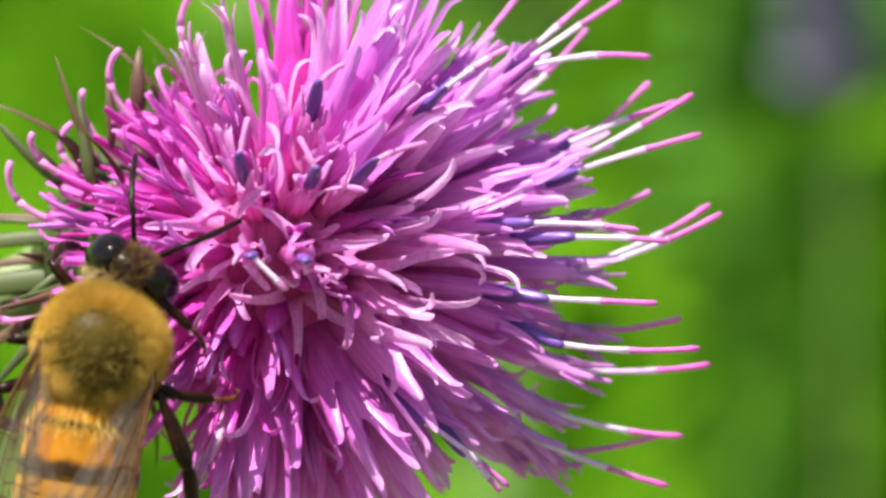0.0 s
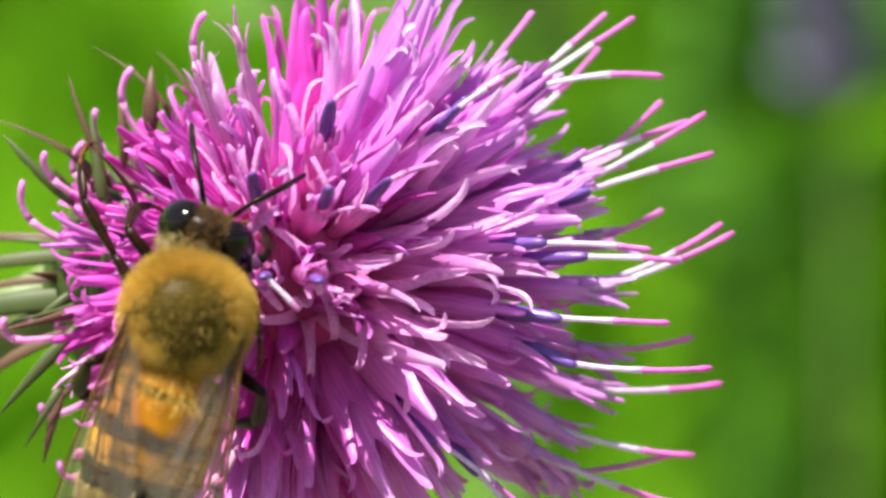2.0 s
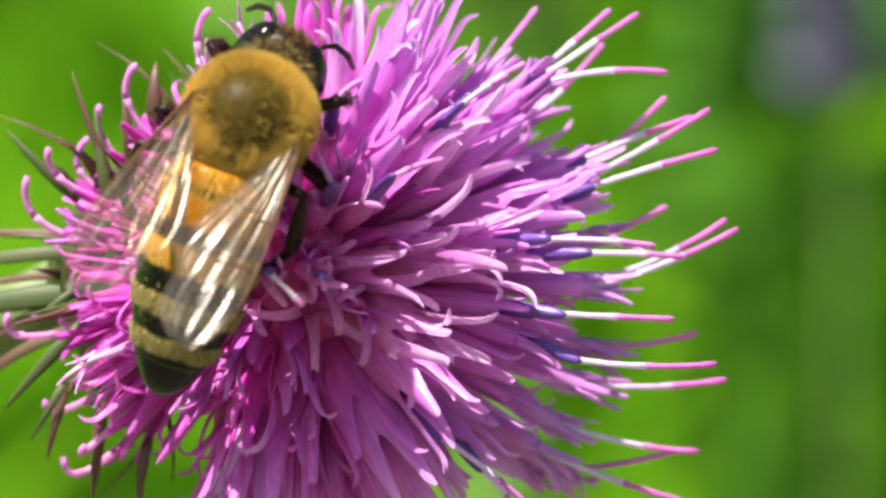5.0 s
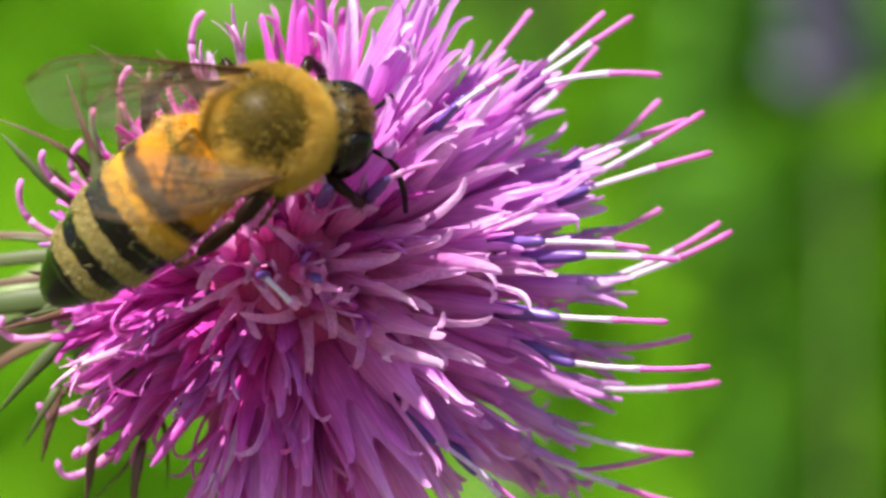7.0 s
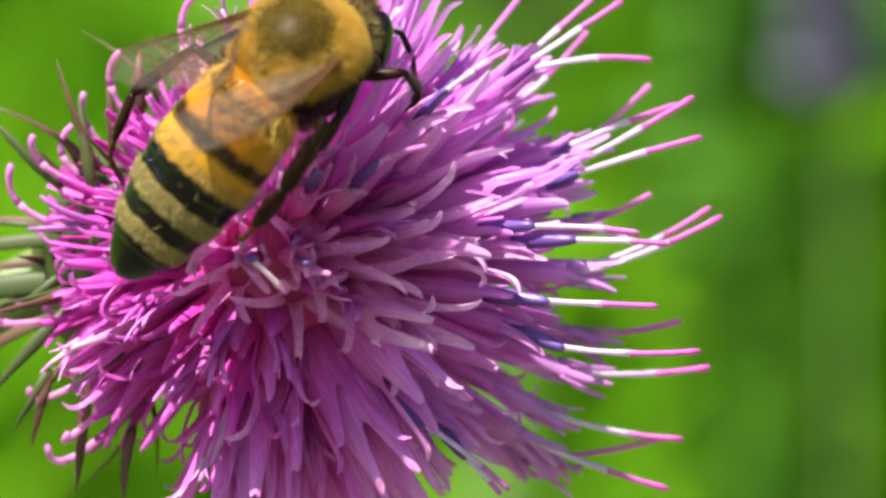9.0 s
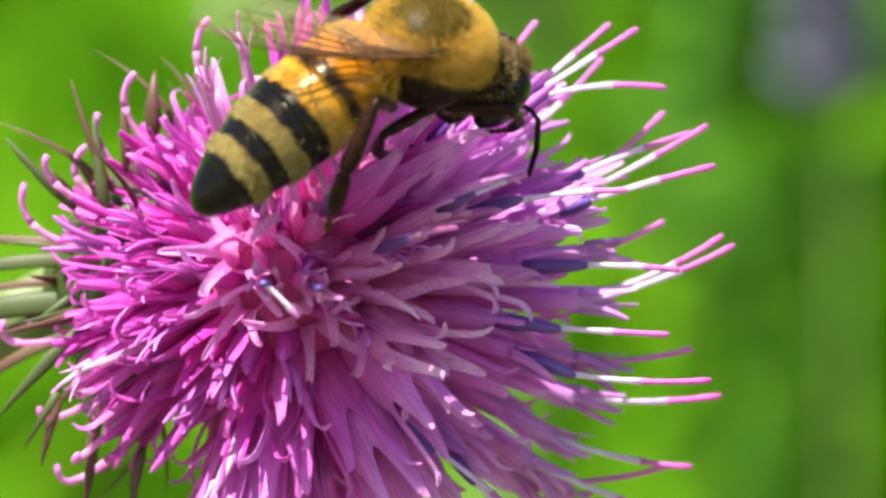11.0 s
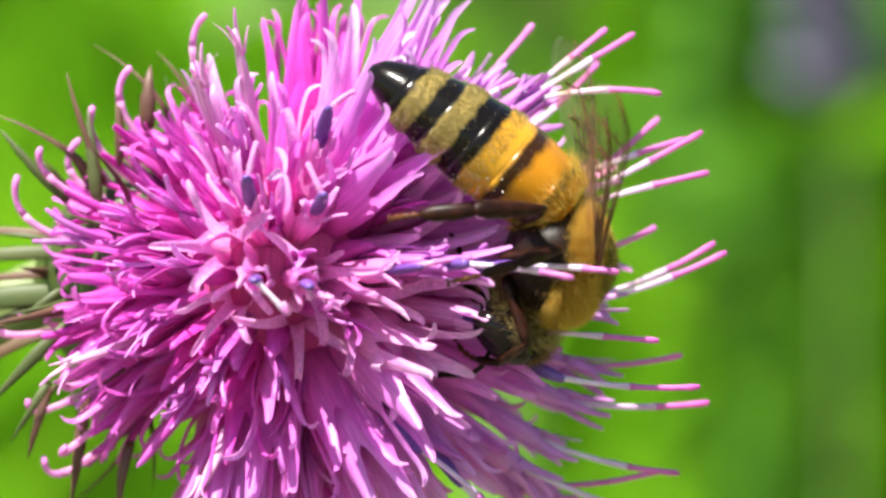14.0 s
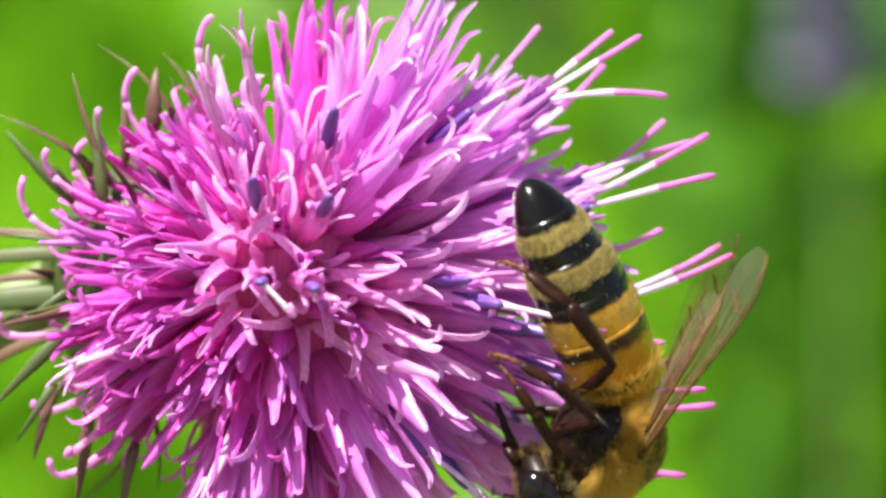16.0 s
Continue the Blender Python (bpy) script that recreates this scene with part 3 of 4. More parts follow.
def build_involucre():
    rng = random.Random(9)
    m = turn_to(AXIS)
    bm = bmesh.new()
    prof = [(-2.4, 2.6), (-3.0, 4.0), (-4.0, 4.4), (-6.5, 3.9), (-8.5, 2.6), (-9.8, 1.3)]
    seg = 28
    rings = [[bm.verts.new(Vector((math.cos(a) * r, math.sin(a) * r, z)) * MM) for a in (math.tau * k / seg for k in range(seg))] for z, r in prof]
    for a, b in zip(rings, rings[1:]):
        for k in range(seg):
            bm.faces.new((a[k], b[k], b[(k + 1) % seg], a[(k + 1) % seg]))
    bm.faces.new(rings[-1][::-1])
    cup = part("involucre", bm, M_INVOLUCRE, flower, "green scaly cup under the florets")
    cup.matrix_basis = m
    # spiny bracts in a spreading collar
    for k in range(32):
        row = k % 3
        a = k * 2.399963 + rng.uniform(-0.15, 0.15)
        z0 = (-3.0, -5.2, -7.2)[row]
        r0 = (4.2, 4.0, 3.2)[row]
        out = Vector((math.cos(a), math.sin(a), 0))
        ln = rng.uniform(3.2, 4.8) * (1, 0.9, 0.7)[row]
        lean = rng.uniform(-0.5, 0.45)
        p0 = out * (r0 - 0.2) + Vector((0, 0, z0))
        p2 = p0 + out * ln + Vector((0, 0, lean * ln))
        p1 = p0 + out * ln * 0.5 + Vector((0, 0, ln * 0.35))
        bm = bmesh.new()
        side = Vector((0, 0, 1)).cross(out)
        w = rng.uniform(0.13, 0.26)
        sweep(bm, [p * MM for p in bezier(p0, p1, p2, 7)], [w * f * MM for f in (1.1, 1.15, 1.0, 0.8, 0.6, 0.42, 0.25, 0.06)], 6, 0.45, side)
        br = part("bract", bm, M_BRACT if rng.random() < 0.72 else M_BRACT_PALE, flower)
        br.matrix_basis = m
    # narrow pale bracts on the near flank of the cup
    for dz, ln, w, drop, mat in ((0.40, 6.0, 0.24, -0.6, M_BRACT_PALE), (-0.30, 6.2, 0.13, -0.75, M_BRACT), (-0.95, 6.5, 0.40, -0.9, M_INVOLUCRE),
                                 (-1.2, 4.8, 0.20, -2.0, M_BRACT), (-2.0, 5.6, 0.20, -3.0, M_BRACT), (0.9, 5.2, 0.16, 0.2, M_BRACT)):
        bm = bmesh.new()
        a = Vector((-6.2, 1.6, dz - 0.1))
        sweep(bm, [p * MM for p in bezier(a, a + Vector((-2.0, -0.6, 0.25)), a + Vector((-ln, 1.2, drop)), 9)],
              [w * f * MM for f in (0.2, 0.6, 0.9, 1.0, 1.0, 0.95, 0.85, 0.7, 0.5, 0.2)], 8, 0.22, (0, 0.2, 1))
        part("bract", bm, mat, flower)
    # longer brown bracts behind the florets: base (across, up), tip (across, up), half width
    for bx, bz, tx, tz, w in ((-5.8, 2.0, -6.27, 5.1, 0.2), (-5.6, 2.6, -7.0, 6.2, 0.12), (-4.3, 4.4, -4.3, 6.5, 0.24), (-6.8, 2.0, -9.1, 4.3, 0.17),
                              (-6.8, 0.6, -9.1, 0.9, 0.1), (-6.8, -0.8, -8.6, -2.0, 0.2), (-6.6, -1.8, -9.2, -4.7, 0.2), (-7.2, -3.8, -8.4, -5.8, 0.13),
                              (-7.2, -3.9, -7.8, -6.3, 0.16), (-6.0, -3.9, -6.4, -7.8, 0.2), (-4.5, -5.6, -4.8, -8.2, 0.18), (-5.2, 3.2, -5.4, 5.8, 0.16)):
        bm = bmesh.new()
        a, b = Vector((bx, -0.6, bz)), Vector((tx, -0.4, tz))
        side = Vector((rng.uniform(-0.4, 0.4), -0.9, rng.uniform(-0.4, 0.4)))
        sweep(bm, [p * MM for p in bezier(a, a.lerp(b, 0.5) + side * 0.6, b, 9)],
              [w * f * rng.uniform(0.85, 1.15) * MM for f in (0.7, 1.0, 1.1, 1.05, 1.0, 0.9, 0.75, 0.55, 0.35, 0.08)], 7, 0.4, side.cross(b - a))
        part("bract", bm, M_BRACT if rng.random() < 0.75 else M_BRACT_PALE, flower)
    bm = bmesh.new()
    s0 = -AXIS * 9.5
    p1 = s0 - AXIS * 25
    pts = bezier(s0, p1, Vector((-60, 40, -120)), 8) + [Vector((-62, 42, -200)), Vector((-60, 40, -302))]
    sweep(bm, [p * MM for p in pts], [1.3 * MM] * 9 + [1.6 * MM, 1.9 * MM], 10)
    part("stem", bm, M_STEM, flower, "ribbed green stem")


build_involucre()


# ---- the honey bee ----
bee = tagged(new("honey_bee"), "golden furry honey bee with black-banded amber abdomen on the flower", "bee")


def fur(name, parent, mat, where, count, length, width, seed, label="", tuft=1, spread=0.14):
    """Fine tapering hairs, in tufts whose tips lean together; where(rng) gives a root, a direction and a length factor, or None."""
    rng = random.Random(seed)
    verts, faces = [], []
    jolt = lambda a: Vector((rng.gauss(0, a), rng.gauss(0, a), rng.gauss(0, a)))
    while len(faces) < count:
        got = where(rng)
        if got is None:
            continue
        p, d, f = got
        lead = (d + jolt(0.3)).normalized()
        peak = p + lead * length * f
        for _ in range(tuft):
            q, h = p, lead
            if tuft > 1:
                side = jolt(spread)
                q = p + side - d * side.dot(d) - d * 0.03
                h = (d + jolt(0.22)).normalized()
            ln = length * f * rng.uniform(0.6, 1.2)
            tip = q + h * ln
            if tuft > 1:
                tip = tip.lerp(peak, rng.uniform(0.3, 0.75))
            s = (tip - q).cross(jolt(1.0)).normalized() * width * 0.5
            k = len(verts)
            verts += [(q - s) * MM, (q + s) * MM, tip * MM]
            faces.append((k, k + 1, k + 2))
    me = bpy.data.meshes.new(name)
    me.from_pydata(verts, [], faces)
    return tagged(mesh_part(name, me, mat, parent, label, False), kind="stuff")


def on_ellipsoid(centre, radii, keep, back=0.5):
    def where(rng):
        q = Vector((rng.gauss(0, 1), rng.gauss(0, 1), rng.gauss(0, 1))).normalized()
        f = keep(q, rng)
        if not f:
            return None
        p = Vector((q.x * radii[0], q.y * radii[1], q.z * radii[2])) + Vector(centre)
        n = Vector((q.x / radii[0], q.y / radii[1], q.z / radii[2])).normalized()
        return p, (n + Vector((-back, 0, 0))).normalized(), f
    return where


def build_thorax():
    bm = bmesh.new()
    ellipsoid(bm, (0, 0, 0), (1.8 * MM, 1.85 * MM, 1.75 * MM), 32, 20)
    ellipsoid(bm, (-1.2 * MM, 0, 0.3 * MM), (0.7 * MM, 1.25 * MM, 0.8 * MM), 20, 12)
    th = part("thorax", bm, M_DARK, bee, "dark domed thorax under golden fur")
    bm = bmesh.new()
    ellipsoid(bm, (0.0, 0, 0.12 * MM), (1.73 * MM, 1.76 * MM, 1.68 * MM), 32, 20)
    part("scutum", bm, M_SCUTUM, th, "glossy brown dome of the back")

    def back(q, rng):
        if q.z < 0.05 + 0.12 * rng.random() - 0.25 * max(0.0, q.x):
            return 0
        bald = max(0.0, min(1.0, (0.95 - math.hypot(q.x + 0.06, q.y * 1.05)) / 0.3)) if q.z > 0 else 0.0
        return 0 if rng.random() < bald * 0.95 else (1.0 - 0.6 * bald) * (1.1 if q.x < -0.45 else 1.0)

    def flank(q, rng):
        return 0.9 if -0.6 < q.z < 0.22 and rng.random() < 0.4 + 0.6 * max(0.0, q.z * 4) else 0
    fur("fur", th, M_FUR, on_ellipsoid((0, 0, 0.06), (1.74, 1.76, 1.7), back, 0.15), 32000, 0.56, 0.0125, 1, "golden fur", 6, 0.1)
    fur("fur", th, M_VELVET, on_ellipsoid((0.0, 0, 0.12), (1.72, 1.75, 1.67), lambda q, r: 1.0 if q.z > 0.2 else 0, 0.5), 7000, 0.2, 0.011, 5, "short olive velvet")
    fur("fur", th, M_FUR_DARK, on_ellipsoid((0, 0, 0), (1.88, 1.78, 1.68), flank, 0.3), 2600, 0.42, 0.018, 8, "dark flank fur")
    fur("fur", th, M_FUR, on_ellipsoid((-1.0, 0, 0.55), (0.55, 1.25, 0.78), lambda q, r: 1.0 if q.z > -0.1 and abs(q.y) > 0.3 + 0.2 * r.random() else 0, 1.0), 3600, 0.42, 0.013, 2, "golden tufts", 7, 0.1)
    # the wings' dark joints
    for s in (1, -1):
        bm = bmesh.new()
        ellipsoid(bm, (-0.05 * MM, s * 1.5 * MM, 0.98 * MM), (0.36 * MM, 0.24 * MM, 0.2 * MM), 14, 10)
        part("wing_joint", bm, M_DARK, th, "glossy dark wing joint")
    return th


HEAD_AT = Vector((1.75, 0, -0.45)) * MM


def build_head():
    bm = bmesh.new()

    def face(q):
        return Vector((q.x * (1 - 0.25 * max(0, -q.z)), q.y * (1 - 0.35 * max(0, -q.z)), q.z))
    ellipsoid(bm, (0.75 * MM, 0, -0.25 * MM), (0.9 * MM, 1.28 * MM, 1.5 * MM), 28, 18, face)
    hd = part("head", bm, M_DARK, bee, "dark brown head with shiny black eyes")
    hd.location = HEAD_AT
    for s in (1, -1):
        bm = bmesh.new()
        ellipsoid(bm, (0, 0, 0), (0.74 * MM, 0.58 * MM, 1.12 * MM), 28, 18)
        eye = part("compound_eye", bm, M_EYE, hd, "glossy black compound eye")
        eye.matrix_basis = pose(0.85 * MM, s * 0.93 * MM, 0.06 * MM, s * 16, 0, s * -8)
        bm = bmesh.new()
        a = [Vector((1.5, s * 0.35, -0.1)), Vector((2.3, s * 0.9, 0.35)), Vector((2.6, s * 1.15, 0.35)), Vector((3.4, s * 1.6, -0.3)), Vector((4.1, s * 1.9, -1.1))]
        sweep(bm, [p * MM for p in a], [r * MM for r in (0.09, 0.08, 0.10, 0.11, 0.08)], 7)
        part("antenna", bm, M_DARK, hd, "thin black elbowed antenna")
        bm = bmesh.new()
        sweep(bm, [Vector(p) * MM for p in ((1.1, s * 0.5, -1.4), (1.2, s * 0.4, -1.9), (1.25, s * 0.1, -2.2))], [r * MM for r in (0.2, 0.18, 0.08)], 6)
        part("mandible", bm, M_LEG, hd)
    bm = bmesh.new()
    sweep(bm, [Vector(p) * MM for p in ((1.1, 0, -1.5), (1.0, 0, -2.6), (0.8, 0, -3.6))], [r * MM for r in (0.2, 0.13, 0.06)], 6)
    part("tongue", bm, M_LEG, hd, "brown tongue")

    def keep(q, rng):
        return 0 if abs(q.y) > 0.42 else (0.9 if q.x < 0.3 else 0.6)
    fur("fur", hd, M_FUR_BROWN, on_ellipsoid((0.75, 0, -0.2), (0.85, 1.3, 1.46), keep, -0.1), 3600, 0.4, 0.014, 3, "brown fur")
    fur("fur", hd, M_FUR_PALE, on_ellipsoid((0.3, 0, -0.2), (0.6, 1.18, 1.3), lambda q, r: 1.0 if q.x < 0.0 else 0, 0.3), 2600, 0.42, 0.015, 4, "tan collar fur")
    return hd


WAIST = Vector((-1.6, 0, 0.05)) * MM
ABDOMEN_LENGTH = 7.6


def girth(d):
    """Half width of the abdomen at d millimetres behind the waist."""
    t = min(1.0, max(0.0, d / ABDOMEN_LENGTH))
    return 1.86 * math.sin(math.pi * min(1.0, (t * 0.93 + 0.07)) ** 0.72) ** 0.47 if t < 1 else 0.03


def build_abdomen():
    seg = 32

    def shell(bm, d0, d1, flare, n=5):
        rings = []
        for i in range(n + 1):
            d = d0 + (d1 - d0) * i / n
            w = girth(d) + flare * (i / n) ** 2
            drop = -0.10 - 0.025 * d * d / 3
            rings.append([bm.verts.new(Vector((-d, math.cos(a) * w, math.sin(a) * w * 0.80 + drop)) * MM) for a in (math.tau * k / seg for k in range(seg))])
        for a, b in zip(rings, rings[1:]):
            for k in range(seg):
                bm.faces.new((a[k], b[k], b[(k + 1) % seg], a[(k + 1) % seg]))
        bm.faces.new(rings[0])
        bm.faces.new(rings[-1][::-1])
    bm = bmesh.new()
    shell(bm, 0.0, 0.9, 0.0)
    ab = part("abdomen", bm, M_ABDOMEN, bee, "amber abdomen with black and tan bands")
    ab.location = WAIST
    edges = [0.7, 2.3, 3.6, 4.85, 6.3, 7.58]
    for i, (a, b) in enumerate(zip(edges, edges[1:])):
        bm = bmesh.new()
        shell(bm, a, b + (0.14 if i < 4 else 0), 0.03 if i < 4 else 0.0, 8)
        part("tergite", bm, M_ABDOMEN, ab)

    def band(d0, d1):
        def where(rng):
            d = rng.uniform(d0, d1)
            a = rng.uniform(0, math.tau)
            w = girth(d) + 0.02
            p = Vector((-d, math.cos(a) * w, math.sin(a) * w * 0.80 - 0.10 - 0.025 * d * d / 3))
            return p, Vector((-0.85, math.cos(a) * 0.55, math.sin(a) * 0.55)), 1.0
        return where
    for d0, d1, n, ln in ((4.15, 4.80, 3200, 0.17), (5.48, 6.05, 2300, 0.17), (2.75, 3.28, 1300, 0.2)):
        fur("fur", ab, M_FUR_BAND, band(d0, d1), n, ln, 0.02, int(d0 * 10), "tan fur band")
    fur("fur", ab, M_FUR_PALE, band(0.9, 5.9), 700, 0.17, 0.011, 91, "sparse pale hair")
    # pollen grains caught on the belly and the tip
    rng = random.Random(12)
    bm = bmesh.new()
    for k in range(180):
        d = rng.uniform(1.2, 7.4)
        a = -math.pi / 2 + rng.gauss(0, 0.5)
        w = girth(d) + 0.04
        p = Vector((-d, math.cos(a) * w, math.sin(a) * w * 0.80 - 0.10 - 0.025 * d * d / 3)) * MM
        res = bmesh.ops.create_icosphere(bm, subdivisions=1, radius=rng.uniform(0.016, 0.036) * MM)
        bmesh.ops.translate(bm, verts=res["verts"], vec=p)
    tagged(part("pollen", bm, M_POLLEN, ab, "pale pollen grains"), kind="stuff")
    fur("fur", ab, M_FUR, band(0.0, 0.9), 1800, 0.6, 0.02, 77, "golden waist fur")
    return ab


def outline(length, chord, n=28):
    """Outline of a wing from its root along -x; the leading edge lies towards +y."""
    pts = []
    for i in range(n + 1):
        t = i / n
        pts.append(Vector((-length * t, chord * (0.10 + 0.22 * math.sin(t * math.pi * 0.55)) * (1 - t ** 9), 0)))
    for i in range(n, -1, -1):
        t = i / n
        w = chord * (0.06 + 0.74 * t ** 0.9) * math.sqrt(max(0.0, 1 - t ** 7))
        pts.append(Vector((-length * t, -w + chord * 0.05, 0)))
    return pts


COLUMNS = 36      # strips across a wing, fine enough for its pleats


def build_wing(name, s, length, chord, label, at):
    """One membranous wing with veins; s is 1 on the left flank and -1 on the right."""
    bm = bmesh.new()
    pts = outline(length, chord)
    half = len(pts) // 2
    wave = lambda p: 0.06 * math.sin(p.x * 0.9 + p.y * 1.3) + 0.02 * math.sin(p.y * 4 + p.x)
    rows = []
    for i in range(half):
        a, b = pts[i], pts[len(pts) - 1 - i]
        row = []
        for k in range(COLUMNS + 1):
            p = a.lerp(b, k / COLUMNS)
            f = k / COLUMNS
            pleat = (0.04 * (0.25 + 0.75 * math.sin(f * 2.6 + 0.6 * s + i * 0.06) ** 2) * math.sin(f * 3.4 * math.tau + 0.9 * math.sin(i * 0.3) + s) + 0.011 * math.sin(f * 8.3 * math.tau + i * 0.3 * s)) * min(1.0, i / half * 2.5)
            row.append(bm.verts.new(Vector((p.x, p.y * s, wave(p) + pleat * (1 - 0.6 * (i / half) ** 3))) * MM))
        rows.append(row)
    for a, b in zip(rows, rows[1:]):
        for k in range(COLUMNS):
            bm.faces.new((a[k], a[k + 1], b[k + 1], b[k]))
    wg = part(name, bm, M_WING, bee, label)
    wg.location = at
    fan = [(0.0, 1.0, 0.09), (0.12, 0.97, 0.055), (0.32, 0.80, 0.05), (0.55, 0.86, 0.045), (0.78, 0.80, 0.04)]
    for frac, reach, r in fan:
        line = []
        for i in range(9):
            t = i / 8 * reach
            j = min(half - 1, int(t * (half - 1)))
            f = frac if frac == 0.0 else frac * (0.35 + 0.65 * t)
            p = pts[j].lerp(pts[len(pts) - 1 - j], f)
            line.append(Vector((p.x, p.y * s, wave(p))) * MM)
        bm = bmesh.new()
        sweep(bm, line, [r * MM * 0.75 * (1 - 0.07 * i) for i in range(9)], 5)
        part("vein", bm, M_VEIN, wg)
    for t, f0, f1 in ((0.42, 0.05, 0.5), (0.62, 0.05, 0.62), (0.75, 0.1, 0.7)):
        j = int(t * (half - 1))
        a, b = pts[j], pts[len(pts) - 1 - j]
        line = []
        for i in range(5):
            p = a.lerp(b, f0 + (f1 - f0) * i / 4) + Vector((0.09 * math.sin(i * 1.4), 0, 0))
            line.append(Vector((p.x, p.y * s, wave(p))) * MM)
        bm = bmesh.new()
        sweep(bm, line, [0.036 * MM] * 5, 5)
        part("vein", bm, M_VEIN, wg)
    return wg


class Leg:
    """A jointed leg in two hinged halves: thigh, and shin with foot. s is 1 on the left flank and -1 on the right."""
    def __init__(self, s, hip, thigh, tibia, heel, thick, label, broad=1.0):
        self.hip, self.thigh = Vector((hip[0], hip[1] * s, hip[2])), thigh
        bm = bmesh.new()
        r = thick
        sweep(bm, [Vector((x, 0, 0.05 * math.sin(max(0, x) * 1.4))) * MM for x in (-0.5, -0.2, 0, 0.25, thigh * 0.5, thigh * 0.85, thigh)],
              [v * r * MM for v in (0.8, 1.15, 0.95, 0.8, 1.0, 0.85, 0.6)], 10, 0.85)
        self.upper = part("thigh", bm, M_LEG, bee, label)
        bm = bmesh.new()
        sweep(bm, [Vector((tibia * t, 0, 0)) * MM for t in (-0.03, 0.06, 0.3, 0.6, 0.85, 0.97, 1.03)],
              [v * r * MM for v in (0.5, 0.62, 0.8 * broad, 1.0 * broad, 1.05 * broad, 0.8 * broad, 0.5)], 10, 0.72)
        self.lower = part("shin", bm, M_LEG, bee, label)
        ang, p = radians(30), Vector((tibia, 0, 0))
        step = lambda a: Vector((math.cos(a), 0, -math.sin(a)))
        bm = bmesh.new()
        sweep(bm, [(p + step(ang) * heel * t) * MM for t in (-0.03, 0.1, 0.4, 0.75, 0.95, 1.02)], [v * r * MM for v in (0.5, 0.8 * broad, 0.95 * broad, 0.9 * broad, 0.7, 0.4)], 9, 0.65)
        part("heel", bm, M_LEG, self.lower)
        p = p + step(ang) * heel
        bm = bmesh.new()
        pts, rr = [], []
        for i in range(11):
            pts.append(p * MM)
            rr.append(r * (0.5 if i % 3 == 2 else 0.3) * MM)
            p = p + step(ang) * 0.10
            ang += radians(5)
        sweep(bm, pts, rr, 7)
        part("foot", bm, M_FOOT, self.lower, "reddish brown jointed foot")
        self.foot = p
        bm = bmesh.new()
        for k in (-1, 1):
            sweep(bm, [v * MM for v in (p, p + step(ang) * 0.1 + Vector((0, 0.1 * k, 0)), p + step(ang + 0.9) * 0.2 + Vector((0, 0.14 * k, 0)))], [0.05 * MM, 0.04 * MM, 0.01 * MM], 5)
        part("claw", bm, M_FOOT, self.lower)

        def hairs(span, size):
            def where(rng):
                x = span * rng.random()
                q = Vector((0, rng.gauss(0, 1), rng.gauss(0, 1))).normalized()
                return Vector((x, 0, 0)) + q * size, (q + Vector((0.5, 0, 0))).normalized(), 1.0
            return where
        fur("fur", self.upper, M_FUR_DARK, hairs(thigh, r * 0.8), 160, 0.26, 0.010, 31 + s, "sparse brown leg hair")
        fur("fur", self.lower, M_FUR_DARK, hairs(tibia, r * 0.8 * broad), 240, 0.26, 0.011, 41 + s, "brown leg hair")
        self.pole = Vector((0.25 if hip[0] > 0.5 else -0.35, 0.75 * s, 0.75))

    def poses(self, target):
        """Poses of both halves, in the bee's space, that bring the foot to a target; millimetres."""
        l1, l2 = self.thigh, self.foot.length
        way = target - self.hip
        d = max(abs(l1 - l2) * 1.08, min(way.length, (l1 + l2) * 0.985))
        x = way.normalized()
        up = (self.pole - x * self.pole.dot(x)).normalized()
        c = (l1 * l1 + d * d - l2 * l2) / (2 * l1 * d)
        knee = self.hip + x * l1 * c + up * l1 * math.sqrt(max(0.0, 1 - c * c))
        side = up.cross(x)
        frame_of = lambda at, ax: Matrix.Translation(at * MM) @ Matrix((ax, side, ax.cross(side))).transposed().to_4x4()
        way = (self.hip + x * d - knee).normalized()
        tilt = math.atan2(-self.foot.z, self.foot.x)
        ax = way * math.cos(tilt) + way.cross(side) * math.sin(tilt)
        return frame_of(self.hip, (knee - self.hip).normalized()), frame_of(knee, ax)


thorax = build_thorax()
head = build_head()
abdomen = build_abdomen()
FORE, HIND = Vector((-0.1, 1.5, 1.0)) * MM, Vector((-0.85, 1.4, 0.9)) * MM
mirror = lambda v: Vector((v.x, -v.y, v.z))
forewing_left = build_wing("forewing", 1, 8.0, 2.75, "clear brownish forewing with dark veins", FORE)
forewing_right = build_wing("forewing", -1, 8.0, 2.75, "clear brownish forewing with dark veins", mirror(FORE))
hindwing_left = build_wing("hindwing", 1, 5.0, 2.3, "small clear hindwing", HIND)
hindwing_right = build_wing("hindwing", -1, 5.0, 2.3, "small clear hindwing", mirror(HIND))
legs = []
for _s in (1, -1):
    legs.append(Leg(_s, (1.2, 0.9, -1.3), 1.7, 1.6, 1.0, 0.21, "short dark brown front leg"))
    legs.append(Leg(_s, (0.1, 1.1, -1.4), 1.9, 1.9, 1.2, 0.215, "dark brown middle leg"))
    legs.append(Leg(_s, (-1.1, 1.0, -1.4), 2.5, 2.35, 1.65, 0.24, "broad dark hind leg with pollen basket", 1.2))


# ---- the meadow behind ----
def rise(y):
    """Height of the ground: level round the flower, then a grassy bank, then level again."""
    if y < 0.28:
        return -0.302
    if y < 1.9:
        return -0.302 + (y - 0.28) * 0.72
    return -0.302 + 1.62 * 0.72 + (y - 1.9) * 0.03


